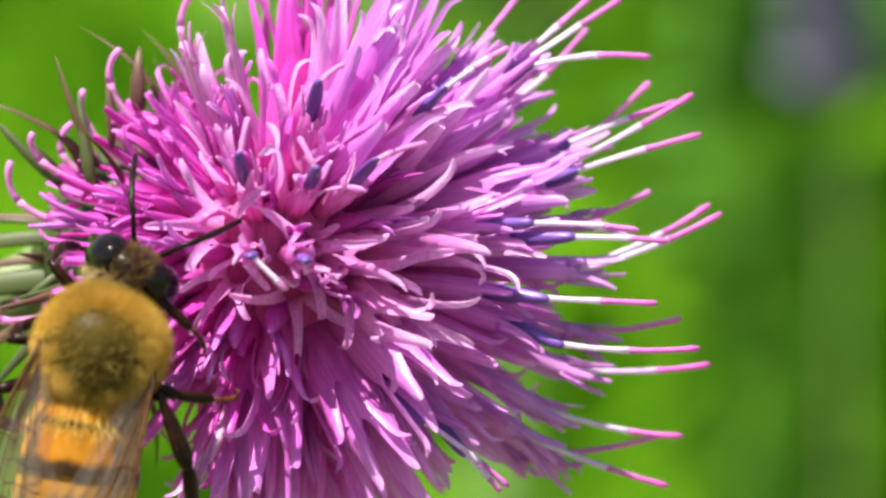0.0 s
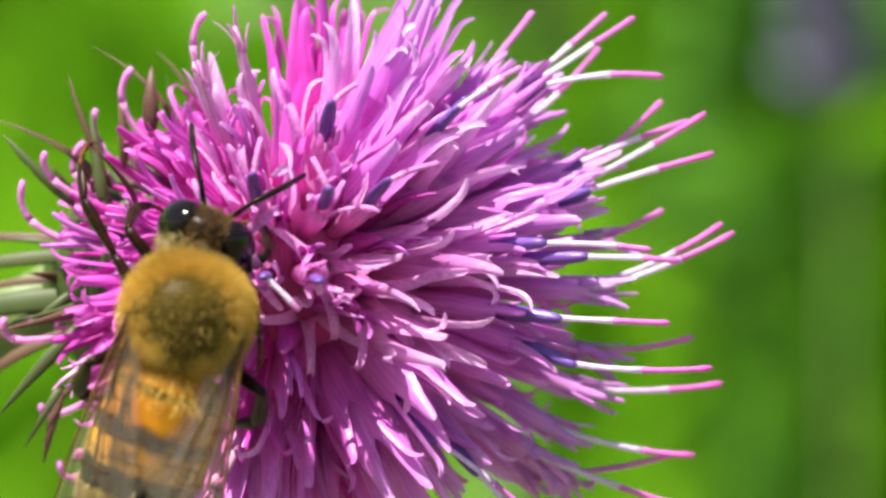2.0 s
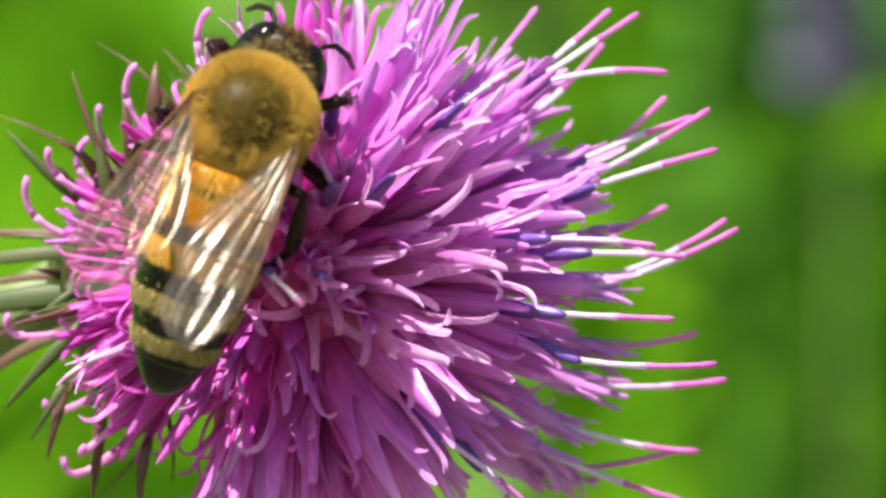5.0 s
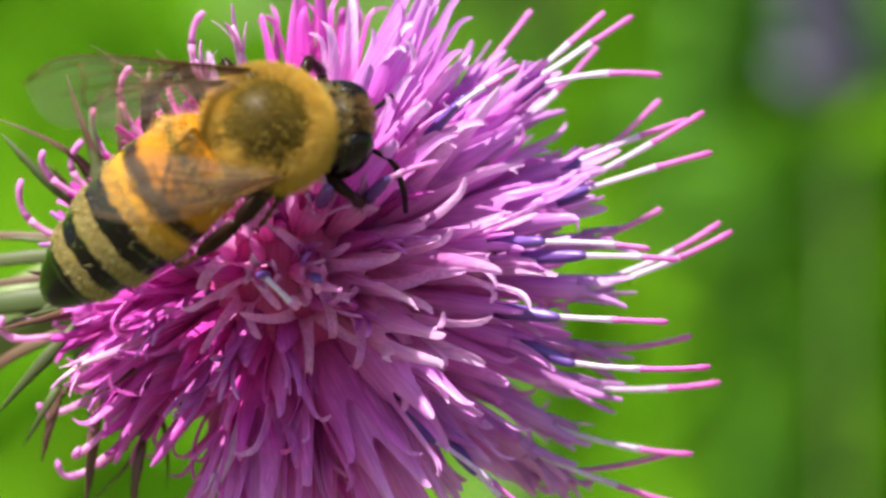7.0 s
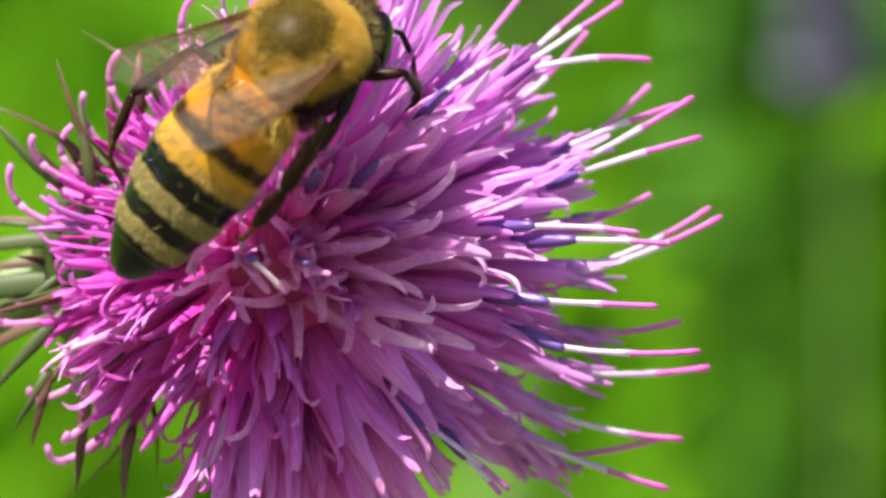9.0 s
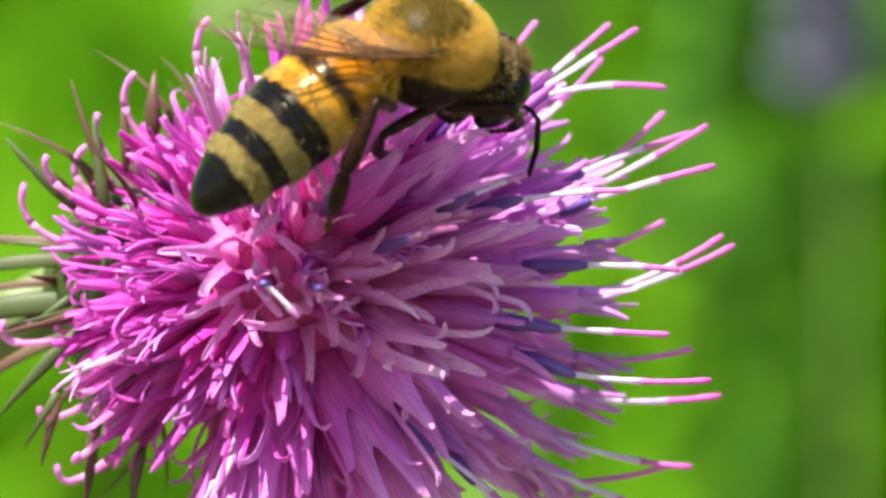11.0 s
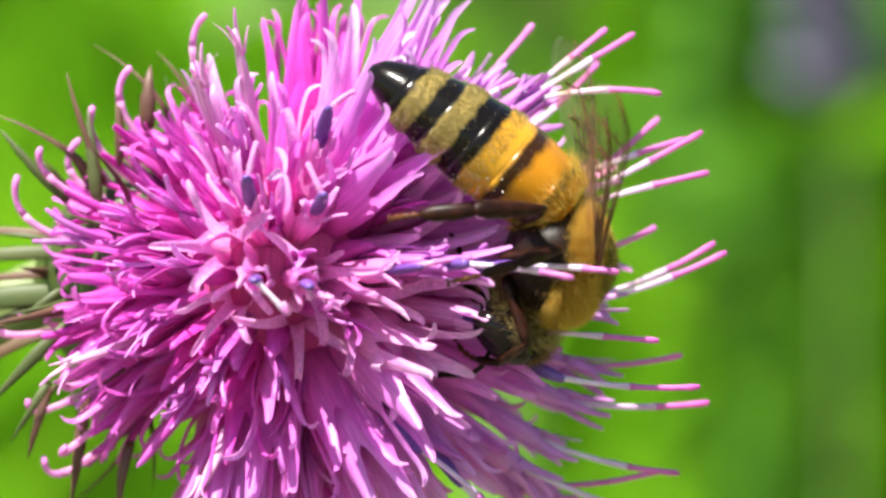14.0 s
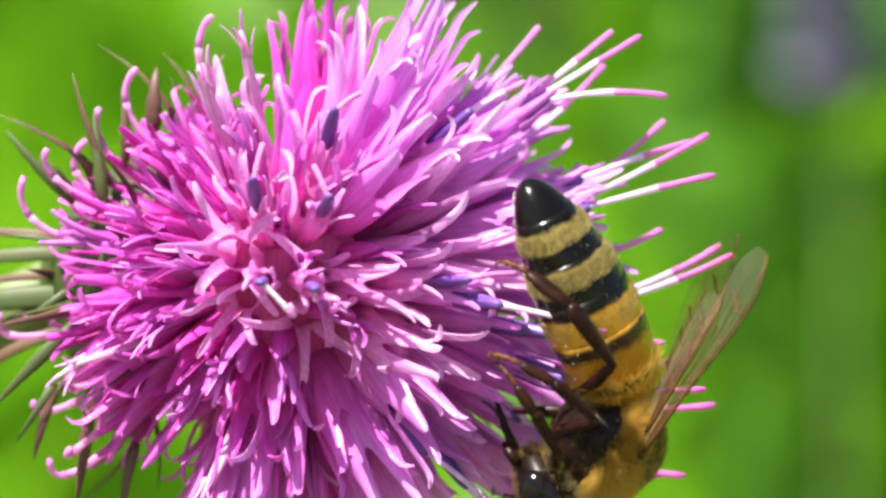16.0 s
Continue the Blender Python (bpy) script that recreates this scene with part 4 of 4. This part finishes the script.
def build_meadow():
    ys = [-40, -5, -1, 0, 0.28] + [0.28 + 0.09 * k for k in range(1, 19)] + [2.6, 5, 12, 40]
    xs = [-40, -6, -2] + [-1 + 0.2 * k for k in range(11)] + [2, 6, 40]
    rng = random.Random(3)
    verts = [(x, y, rise(y) + (rng.uniform(-0.006, 0.006) if 0.3 < y < 2 else 0)) for y in ys for x in xs]
    n = len(xs)
    faces = [(j * n + i, j * n + i + 1, (j + 1) * n + i + 1, (j + 1) * n + i) for j in range(len(ys) - 1) for i in range(n - 1)]
    me = bpy.data.meshes.new("ground")
    me.from_pydata(verts, [], faces)
    me.materials.append(M_SOIL)
    tagged(new("ground", me), "grassy meadow soil rising to a bank", "ground", kind="structure")
    rng = random.Random(21)
    verts, faces = [], []
    for i in range(42000):
        dense, wide = i < 18000, i > 27000
        y = rng.uniform(0.42, 1.0) if dense else rng.uniform(0.5, 2.4)
        x = rng.uniform(-0.22, 0.22) if dense else rng.uniform(-1.2, 1.2)
        h = rng.uniform(0.04, 0.10)
        w = rng.uniform(0.002, 0.006)
        if wide:
            x, y = rng.uniform(-5, 5), rng.uniform(-5, 5)
            # no blades on the unseen neutral ground, so less green light bounces up
            if math.hypot(x, y + 1.5) < 2.0 or (abs(x) < 1.2 and 0 < y < 2.4):
                continue
            h, w = h * 2, w * 3
        a = rng.uniform(0, math.tau)
        lean = Vector((math.cos(a), math.sin(a), 0)) * h * rng.uniform(0.3, 1.2)
        side = Vector((-math.sin(a), math.cos(a), 0)) * w
        k, m = len(verts), 4
        base = Vector((x, y, rise(y) - 0.004))
        for j in range(m + 1):
            t = j / m
            p = base + Vector((0, 0, h * t * (1 - 0.3 * t))) + lean * t * t
            f = (1 - t ** 2.5) * 0.9 + 0.05
            verts += [p - side * f, p + side * f]
        faces += [(k + 2 * j, k + 2 * j + 1, k + 2 * j + 3, k + 2 * j + 2) for j in range(m)]
    blades("meadow_grass", verts, faces, M_GRASS, "bright green meadow grass, out of focus")
    # dry stubble, added out of view on the neutral ground round the thistle
    verts, faces = [], []
    for i in range(9000):
        x, y = rng.uniform(-2.2, 2.2), rng.uniform(-3.6, 0.3)
        if math.hypot(x, y) < 0.12:
            continue
        h, a = rng.uniform(0.02, 0.06), rng.uniform(0, math.tau)
        k = len(verts)
        base, side = Vector((x, y, rise(y) - 0.003)), Vector((-math.sin(a), math.cos(a), 0)) * 0.002
        tip = base + Vector((math.cos(a) * h, math.sin(a) * h, h * 0.8))
        verts += [base - side, base + side, base.lerp(tip, 0.6) + side * 0.7 + Vector((0, 0, h * 0.15)), tip, base.lerp(tip, 0.6) - side * 0.7 + Vector((0, 0, h * 0.15))]
        faces += [(k, k + 1, k + 2, k + 4), (k + 4, k + 2, k + 3)]
    blades("unseen_stubble", verts, faces, M_STRAW, "short straw-coloured stubble added on the neutral ground out of view")


def blades(name, verts, faces, mat, label):
    me = bpy.data.meshes.new(name)
    me.from_pydata(verts, [], faces)
    me.materials.append(mat)
    tagged(new(name, me), label, "grass", kind="stuff")


def build_far_blossom():
    rng = random.Random(4)
    spike = tagged(new("far_blossom"), "dull violet blossom spike, out of focus", "flower")
    spike.location = (0.0466, 0.41, rise(0.41) - 0.003)
    up = 0.302 + rise(0.41) - 0.003
    bm = bmesh.new()
    sweep(bm, [(0, 0, 0), (0.002, 0, 0.12), (0.0, 0, 0.43 - up)], [0.0005, 0.0005, 0.0004], 8)
    part("stalk", bm, M_STEM, spike)
    bm = bmesh.new()
    for i in range(260):
        z = rng.uniform(0.320, 0.415) - up
        a = rng.uniform(0, math.tau)
        d = Vector((math.cos(a), math.sin(a), rng.uniform(0.0, 0.6))).normalized()
        p = Vector((0, 0, z))
        sweep(bm, bezier(p, p + d * 0.005, p + d * rng.uniform(0.004, 0.008) + Vector((0, 0, 0.002)), 3), [0.0008, 0.0016, 0.0014, 0.0004], 5)
    tagged(part("petals", bm, M_VIOLET, spike, "dull violet petals"), kind="stuff")


def build_leafy_plant(x, y, z, reach, count, mat, seed, label):
    """A clump of broad meadow leaves on a few stalks, rooted in the ground."""
    rng = random.Random(seed)
    plant = tagged(new("meadow_plant"), label, "plant", "meadow plants")
    foot = rise(y) - 0.003
    plant.location = (x, y, foot)
    top = z - foot
    bm = bmesh.new()
    for k in range(3):
        a = rng.uniform(0, math.tau)
        sweep(bm, bezier((0.01 * math.cos(a), 0.01 * math.sin(a), 0), (0, 0, top * 0.5), (reach * 0.4 * math.cos(a), reach * 0.4 * math.sin(a), top + reach * 0.4), 6), [0.0007] * 7, 6)
    part("stalk", bm, mat, plant)
    bm = bmesh.new()
    for k in range(count):
        d = Vector((rng.gauss(0, 1), rng.gauss(0, 1), rng.gauss(0, 1))).normalized()
        p = Vector((0, 0, top)) + d * reach * rng.uniform(0.1, 0.9)
        out = Vector((rng.gauss(0, 1), rng.gauss(0, 1), rng.uniform(-0.3, 0.9))).normalized()
        ln = rng.uniform(0.016, 0.034)
        sweep(bm, bezier(p, p + out * ln * 0.6 + Vector((0, 0, 0.004)), p + out * ln - Vector((0, 0, 0.004)), 4),
              [ln * f for f in (0.05, 0.2, 0.24, 0.16, 0.02)], 5, 0.12, out.cross(Vector((0.3, 0.2, 1.0))))
    tagged(part("leaves", bm, mat, plant), kind="stuff")


build_meadow()
build_far_blossom()
build_leafy_plant(0.010, 0.45, 0.044, 0.018, 70, M_LEAF_GREY, 3, "grey-green leafy meadow plant, out of focus")
build_leafy_plant(0.0448, 0.52, 0.004, 0.011, 5, M_LEAF_DARK, 4, "dark green leafy meadow plant, out of focus")
build_leafy_plant(0.0520, 0.55, 0.024, 0.015, 15, M_LEAF_DARK, 6, "dark green leafy meadow plant, out of focus")
build_leafy_plant(0.0400, 0.56, 0.030, 0.011, 7, M_LEAF_DARK, 7, "dark green leafy meadow plant, out of focus")


# ---- how things move ----
VIEW = Matrix(((1, 0, 0), (0, 0, -1), (0, 1, 0))).to_4x4()   # heading right, back to the viewer


def heading(angle, pitch, roll):
    return VIEW @ pose(0, 0, 0, 0, 0, angle) @ pose(0, 0, 0, 0, -pitch, 0) @ pose(0, 0, 0, roll, 0, 0)


class Stances:
    def __init__(self):
        self.body, self.abdomen, self.head = [], [], []
        self.wings = ([], [], [], [])

    def add(self, t, at, turn, abd, hd, wing_l, wing_r):
        """at: place of the thorax, mm; turn, abd, hd: heading, pitch and roll of thorax, abdomen and head; wings: sweep, lift, twist."""
        b = heading(*turn)
        self.body.append((t, Matrix.Translation(Vector(at) * MM) @ b))
        self.abdomen.append((t, Matrix.Translation(WAIST) @ (b.inverted() @ heading(*abd))))
        self.head.append((t, Matrix.Translation(HEAD_AT) @ (b.inverted() @ heading(*hd))))
        for k, (s, place, w, trail) in enumerate(((1, FORE, wing_l, 0), (-1, mirror(FORE), wing_r, 0), (1, HIND, wing_l, 1), (-1, mirror(HIND), wing_r, 1))):
            m = pose(0, 0, 0, 0, 0, -s * (w[0] - 7 * trail)) @ pose(0, 0, 0, 0, w[1] - 3 * trail, 0) @ pose(0, 0, 0, s * w[2], 0, 0)
            self.wings[k].append((t, Matrix.Translation(place) @ m))


def sway(t, dx, dz, turn):
    """The head shifted in millimetres and turned clockwise, as seen."""
    return t, Matrix.Translation(FLOWER + Vector((dx, 0, dz)) * MM) @ pose(0, 0, 0, 0, turn, 0)


def push(fl, spec, tips):
    """Swing an open floret about its base, so that its tip comes to lie at each place (across, up) in turn."""
    rest = Vector((spec[2], spec[4], spec[3]))
    rows, home = [], fl.matrix_basis.copy()
    for t, x, z in tips:
        to = Vector((x, 0, z))
        to.y = -math.sqrt(max(0.0, rest.length_squared - to.length_squared)) if (x, z) != (spec[2], spec[3]) else spec[4]
        rows.append((t, rest.rotation_difference(to).to_matrix().to_4x4() @ home))
    walk(fl, rows)


def motions():
    s = Stances()
    s.add(0, (-10.37, -8.5, -3.07), (75, 0, 0), (82, 0, 0), (58, -10, 0), (5, 10, 0), (-2, 10, 0))
    s.add(0.5, (-9.34, -8.5, -4.79), (55, 0, 0), (48, 0, 0), (45, -20, 0), (8, 10, 0), (-4, 10, 0))
    s.add(1, (-11.27, -8, -3.26), (86, 0, 0), (90, 0, 0), (84, -10, 0), (6, 10, 0), (2, 10, 0))
    s.add(1.5, (-10.87, -8, -1.91), (88, -5, 0), (104, 0, 0), (84, -30, 0), (4, 6, 0), (8, 6, 0))
    s.add(2, (-7.78, -8.9, -2.03), (80, 0, 5), (70, 8, 0), (66, -15, 0), (6, 6, 0), (-4, 6, 0))
    s.add(2.5, (-7.71, -8.9, -0.7), (82, -8, 0), (84, 12, 0), (74, -35, 0), (8, 4, 0), (-2, 2, 0))
    s.add(3, (-8.86, -8.9, 0.49), (76, -30, -5), (84, 16, 0), (66, -85, 0), (4, 22, 0), (-4, 13, 0))
    s.add(3.5, (-7.35, -8.6, 2.59), (84, -28, 0), (86, 14, 0), (74, -66, 0), (10, 7, 0), (-8, -2, 0))
    s.add(4, (-6.25, -8.6, 2.63), (83, -36, 0), (79, 4, 0), (80, -100, 0), (11, 14, -4), (-2, 4, 3))
    s.add(4.2, (-6.08, -8.6, 2.66), (83, -36, 0), (78, 4, 0), (82, -100, 0), (11, 14, -4), (-4, 4, 3))
    s.add(5.2, (-5.89, -8.4, 4.12), (60, -10, -5), (70, 14, -5), (55, -40, 0), (6, 14, 0), (2, 12, 0))
    s.add(6.3, (-6.23, -8.4, 4.47), (36, 0, -12), (57, 14, -10), (30, -15, -15), (2, 14, 0), (6, 8, 0))
    s.add(6.5, (-6.1, -8.4, 3.01), (35, -12, -8), (38, 20, -18), (5, -55, -20), (8, 25, 0), (-2, 28, 0))
    s.add(7, (-5.37, -8.4, 3.52), (15, -10, -14), (39, 16, -22), (-10, -40, -25), (4, 28, 0), (10, 37, 0))
    s.add(7.5, (-5.35, -8.6, 4.13), (43, -28, -12), (40, 4, -20), (20, -75, -25), (-6, 19, 0), (8, 19, 0))
    s.add(8, (-5.91, -8.6, 5.5), (78, -36, -5), (73, 0, 0), (75, -100, 0), (0, 25, -12), (2, 19, 10))
    s.add(8.5, (-5.74, -8.6, 5.36), (65, -32, -18), (68.5, 12, -15), (60, -95, -10), (-4, 28, -12), (6, 22, 10))
    s.add(9, (-4.36, -8.2, 5.83), (42, -28, -32), (49.5, 12, -25), (30, -70, -30), (-8, 28, 0), (10, 22, 0))
    s.add(9.2, (-3.47, -8.2, 5.81), (35, -26, -35), (50, 14, -28), (20, -70, -35), (12, 6, 0), (-6, 6, 0))
    s.add(10.2, (-1.1, -8, 6.31), (10, -12, -48), (40, 0, -45), (-10, -50, -45), (14, 10, 0), (0, 8, 0))
    s.add(11.3, (0.36, -7, 5.64), (-18, -18, -60), (31, -20, -60), (-50, -60, -60), (12, 4, -20), (8, 2, -30))
    s.add(11.5, (1.15, -7, 4.67), (-30, -26, -65), (20, -22, -65), (-65, -65, -65), (12, 2, -20), (10, -2, -40))
    s.add(12, (1.67, -7, 4.08), (-48, -30, -74), (2, -16, -78), (-90, -65, -75), (12, 0, -15), (12, -4, -40))
    s.add(12.5, (2.6, -6.8, 3.53), (-64, -24, -90), (3, -14, -84), (-115, -55, -85), (10, 10, 15), (12, 6, 0))
    s.add(13, (3.45, -6.3, 2.7), (-68, -20, -92), (-9, 4, -84), (-120, -50, -85), (10, 8, 40), (12, 6, 40))
    s.add(13.5, (3.82, -5, 0.6), (-85, -15, -90), (-35, -14, -84), (-130, -45, -85), (-22, 4, 35), (22, 4, 35))
    s.add(14, (3.59, -4.8, -0.33), (-100, -5, -90), (-40, -2, -82), (-140, -40, -85), (34, -11, 40), (44, -2, 40))
    s.add(14.5, (3.67, -4.8, -1.04), (-104, -5, -90), (-44, -2, -82), (-145, -40, -85), (36, -17, 40), (46, -5, 40))
    s.add(15, (5.49, -4.8, -2.31), (-92, -14, -88), (-31, -2, -80), (-135, -45, -85), (-30, -5, 45), (42, -2, 45))
    s.add(15.5, (4.43, -4.5, -5.37), (-118, -5, -88), (-68, -4, -72), (-160, -10, -85), (42, 7, 20), (38, 16, 20))
    s.add(16, (5.14, -4.5, -5.94), (-112, -5, -88), (-68, -16, -68), (-150, -10, -85), (28, 4, 20), (20, 10, 20))
    walk(bee, s.body)
    walk(abdomen, s.abdomen)
    walk(head, s.head)
    for wing, rows in zip((forewing_left, forewing_right, hindwing_left, hindwing_right), s.wings):
        walk(wing, rows)
    # where the visible feet take hold: seconds, across, depth, up; millimetres
    holds = {
        1: [(0.5, -13.91, -6.50, -2.77), (2, -10.90, -6.00, 3.25), (2.5, -10.94, -6.00, 2.29), (6.3, -9.01, -5.50, 4.75), (6.5, -8.84, -5.50, 4.84), (7.5, -9.82, -6.00, 4.11)],
        2: [(3, -11.77, -6.50, -5.55), (3.5, -11.21, -6.60, -3.90), (4, -11.15, -6.60, -3.64), (4.2, -11.10, -6.60, -3.64), (8, -9.58, -7.00, 1.32),
            (8.5, -10.17, -7.00, 1.72), (9, -10.06, -6.80, 2.36), (11.5, -5.49, -6.00, 5.70), (12, -3.39, -6.00, 6.66)],
        3: [(0, -7.30, -7.50, -3.13), (1, -8.00, -7.30, -1.68), (1.5, -8.12, -7.30, -1.28), (7.5, -1.58, -8.60, 2.11), (15, 2.54, -6.50, -3.73),
            (16, 1.63, -7.50, -3.44)],
        4: [(0, -6.29, -7.60, -4.48), (0.5, -5.64, -7.80, -4.30), (1, -6.26, -7.40, -5.78), (1.5, -6.88, -7.80, -2.48), (2, -5.65, -8.40, -3.68),
            (2.5, -5.30, -8.60, -2.93), (6.3, -4.87, -8.60, 0.79), (6.5, -4.44, -8.60, 0.84), (7, -5.63, -8.60, 0.62), (8, -3.85, -8.20, 3.72), (8.5, -4.44, -8.60, 2.42),
            (9, -4.32, -8.60, 2.33), (11.5, -1.09, -9.00, 1.56), (12, -1.44, -9.00, 1.35), (12.5, 0.65, -8.60, 1.56), (13, 1.13, -8.60, -0.02),
            (14, 0.19, -8.40, -1.01), (14.5, 0.27, -8.40, -1.36), (15, 1.23, -7.60, -2.49), (15.5, 0.54, -7.40, -4.00), (16, 1.45, -7.60, -3.23)],
        5: [(0, -7.79, -7.00, -8.48), (1, -8.41, -6.80, -8.06), (1.5, -7.38, -7.20, -6.05), (3, -6.28, -8.60, -2.13), (3.5, -4.49, -8.80, -0.87), (4, -4.09, -8.90, -0.24), (4.2, -4.04, -8.90, -0.24), (6.5, -7.77, -8.40, -1.22),
            (7, -8.11, -8.40, -0.50), (8, -5.28, -8.80, 0.45), (8.5, -5.93, -8.80, 0.50), (9, -6.17, -8.80, 0.29), (11.3, -3.74, -8.50, 0.70),
            (11.5, -3.78, -8.50, 0.02), (12, -4.17, -8.50, 1.13), (12.5, -3.31, -8.50, 0.02), (13, -3.59, -8.50, 0.73), (13.5, -1.61, -9.00, 1.90),
            (14, -1.61, -8.80, 0.91), (14.5, -1.61, -8.80, 2.11), (15, -0.02, -8.00, -1.71), (15.5, 0.59, -7.60, 0.12), (16, 1.73, -7.60, -0.40)],
    }
    for k, leg in enumerate(legs):
        side = 1 if k < 3 else -1
        rest = (Vector((2.5, 0.8, -4.2)), Vector((0.3, 1.5, -4.4)), Vector((-2.6, 1.5, -4.2)))[k % 3]
        held = {t: Vector((x, y, z)) for t, x, y, z in holds.get(k, ())}
        keys = []
        for i, (t, m) in enumerate(s.body):
            ph = i * 1.9 + k * 2.1
            spot = Vector((rest.x + 0.35 * math.sin(ph), side * (rest.y + 0.2 * math.cos(ph)), rest.z))
            if t in held:
                spot = (m.inverted() @ (held[t] * MM)) / MM
            elif t > 11:
                # hanging on the flank, the bee reaches into the florets
                inward = m.to_3x3().inverted() @ Vector((-0.5, 0.9, 0))
                spot = leg.hip + (inward + Vector((0.7, 0.2, -0.2) if k % 3 == 0 else (0.1, 0.2, -0.3) if k % 3 == 1 else (-0.9, 0.2, -0.5)).normalized()).normalized() * 3.2
            keys.append((t, spot))
        upper, lower = [], []
        for (t0, a), (t1, b) in zip(keys, keys[1:]):
            n = max(1, round((t1 - t0) / 0.2))
            for j in range(n):
                f = j / n
                u, w = leg.poses(a.lerp(b, f * f * (3 - 2 * f)))
                upper.append((t0 + (t1 - t0) * f, u))
                lower.append((t0 + (t1 - t0) * f, w))
        u, w = leg.poses(keys[-1][1])
        walk(leg.upper, upper + [(16.0, u)])
        walk(leg.lower, lower + [(16.0, w)])
    push(OPENED[11], OPEN_LOWER[0], [
        (0, *OPEN_LOWER[0][2:4]),
        (9.2, *OPEN_LOWER[0][2:4]),
        (11.3, 10.63, 2.91),
        (12, 10.79, 2.18),
        (12.5, 9.84, 3.08),
        (13, 8.97, 1.47),
        (13.5, 8.88, 0.91),
        (14, 9.14, 0.16),
        (14.5, 8.42, -0.31),
        (15, 9.94, -2.79),
        (15.5, 9.54, -1.86),
        (16, 10.11, -1.42),
    ])
    push(OPENED[12], OPEN_LOWER[1], [
        (0, *OPEN_LOWER[1][2:4]),
        (9.2, *OPEN_LOWER[1][2:4]),
        (11.3, 12.49, 0.33),
        (12, 12.47, 0.36),
        (12.5, 11.69, -1.00),
        (13, 10.20, 0.28),
        (13.5, 10.61, 1.06),
        (14, 10.59, 0.39),
        (14.5, 10.15, -0.34),
        (15, 12.50, -2.08),
        (15.5, 11.12, -4.80),
        (16, 11.68, -4.42),
    ])
    push(OPENED[26], OPEN_INNER[3], [(0, *OPEN_INNER[3][2:4]), (9.2, *OPEN_INNER[3][2:4]),
        (11.3, 5.54, 1.27), (12, 5.61, 1.15), (12.5, 6.40, 1.10), (13, 6.44, 0.81), (13.5, 6.09, 0.67), (14, 6.23, 0.56), (14.5, 7.38, -0.37), (15, 6.44, -1.92), (15.5, 6.75, 0.24), (16, 7.51, 0.18)])
    push(OPENED[27], OPEN_INNER[4], [(0, *OPEN_INNER[4][2:4]), (9.2, *OPEN_INNER[4][2:4]),
        (11.3, 7.61, 2.91), (12, 8.16, 2.99), (12.5, 9.02, 2.48), (13, 8.76, 0.84), (14, 9.02, -1.40), (15, 9.88, -3.12), (16, 9.54, -5.36)])
    walk(flower, [
        sway(0, -0.346, 0.219, 0),
        sway(0.5, -0.310, 0.018, 0),
        sway(1, -0.273, 0.073, 0),
        sway(1.5, -0.128, -0.091, 0),
        sway(2, 0.055, -0.401, 0),
        sway(2.5, 0.036, -0.128, 0),
        sway(3, 0.000, -0.073, 0),
        sway(3.5, 0.000, 0.000, 0),
        sway(4, 0.182, -0.055, 0),
        sway(4.2, 0.328, -0.182, 0),
        sway(5.2, 0.146, -0.291, 0),
        sway(6.3, 0.091, -0.474, 0),
        sway(6.5, 0.055, -0.455, 0),
        sway(7, 0.000, -0.364, 0),
        sway(7.5, -0.182, -0.237, 0),
        sway(8, -0.200, -0.219, 0),
        sway(8.5, -0.164, -0.237, 0),
        sway(9, -0.328, 0.128, 0),
        sway(9.2, -0.128, -0.528, 0.3),
        sway(10.2, 0.000, -0.546, 0.6),
        sway(11.3, 0.073, -0.619, 0.85),
        sway(11.5, -0.128, -0.474, 0.95),
        sway(12, -0.273, -0.401, 1.3),
        sway(12.5, -0.182, -0.364, 1.6),
        sway(13, -0.182, -0.383, 1.8),
        sway(13.5, -0.255, -0.383, 2),
        sway(14, -0.219, -0.528, 2),
        sway(14.5, -0.383, -0.601, 2.2),
        sway(15, 0.055, -0.510, 2),
        sway(15.5, -0.073, -0.619, 2.4),
        sway(16, -0.036, -0.583, 2.1),
    ])


motions()
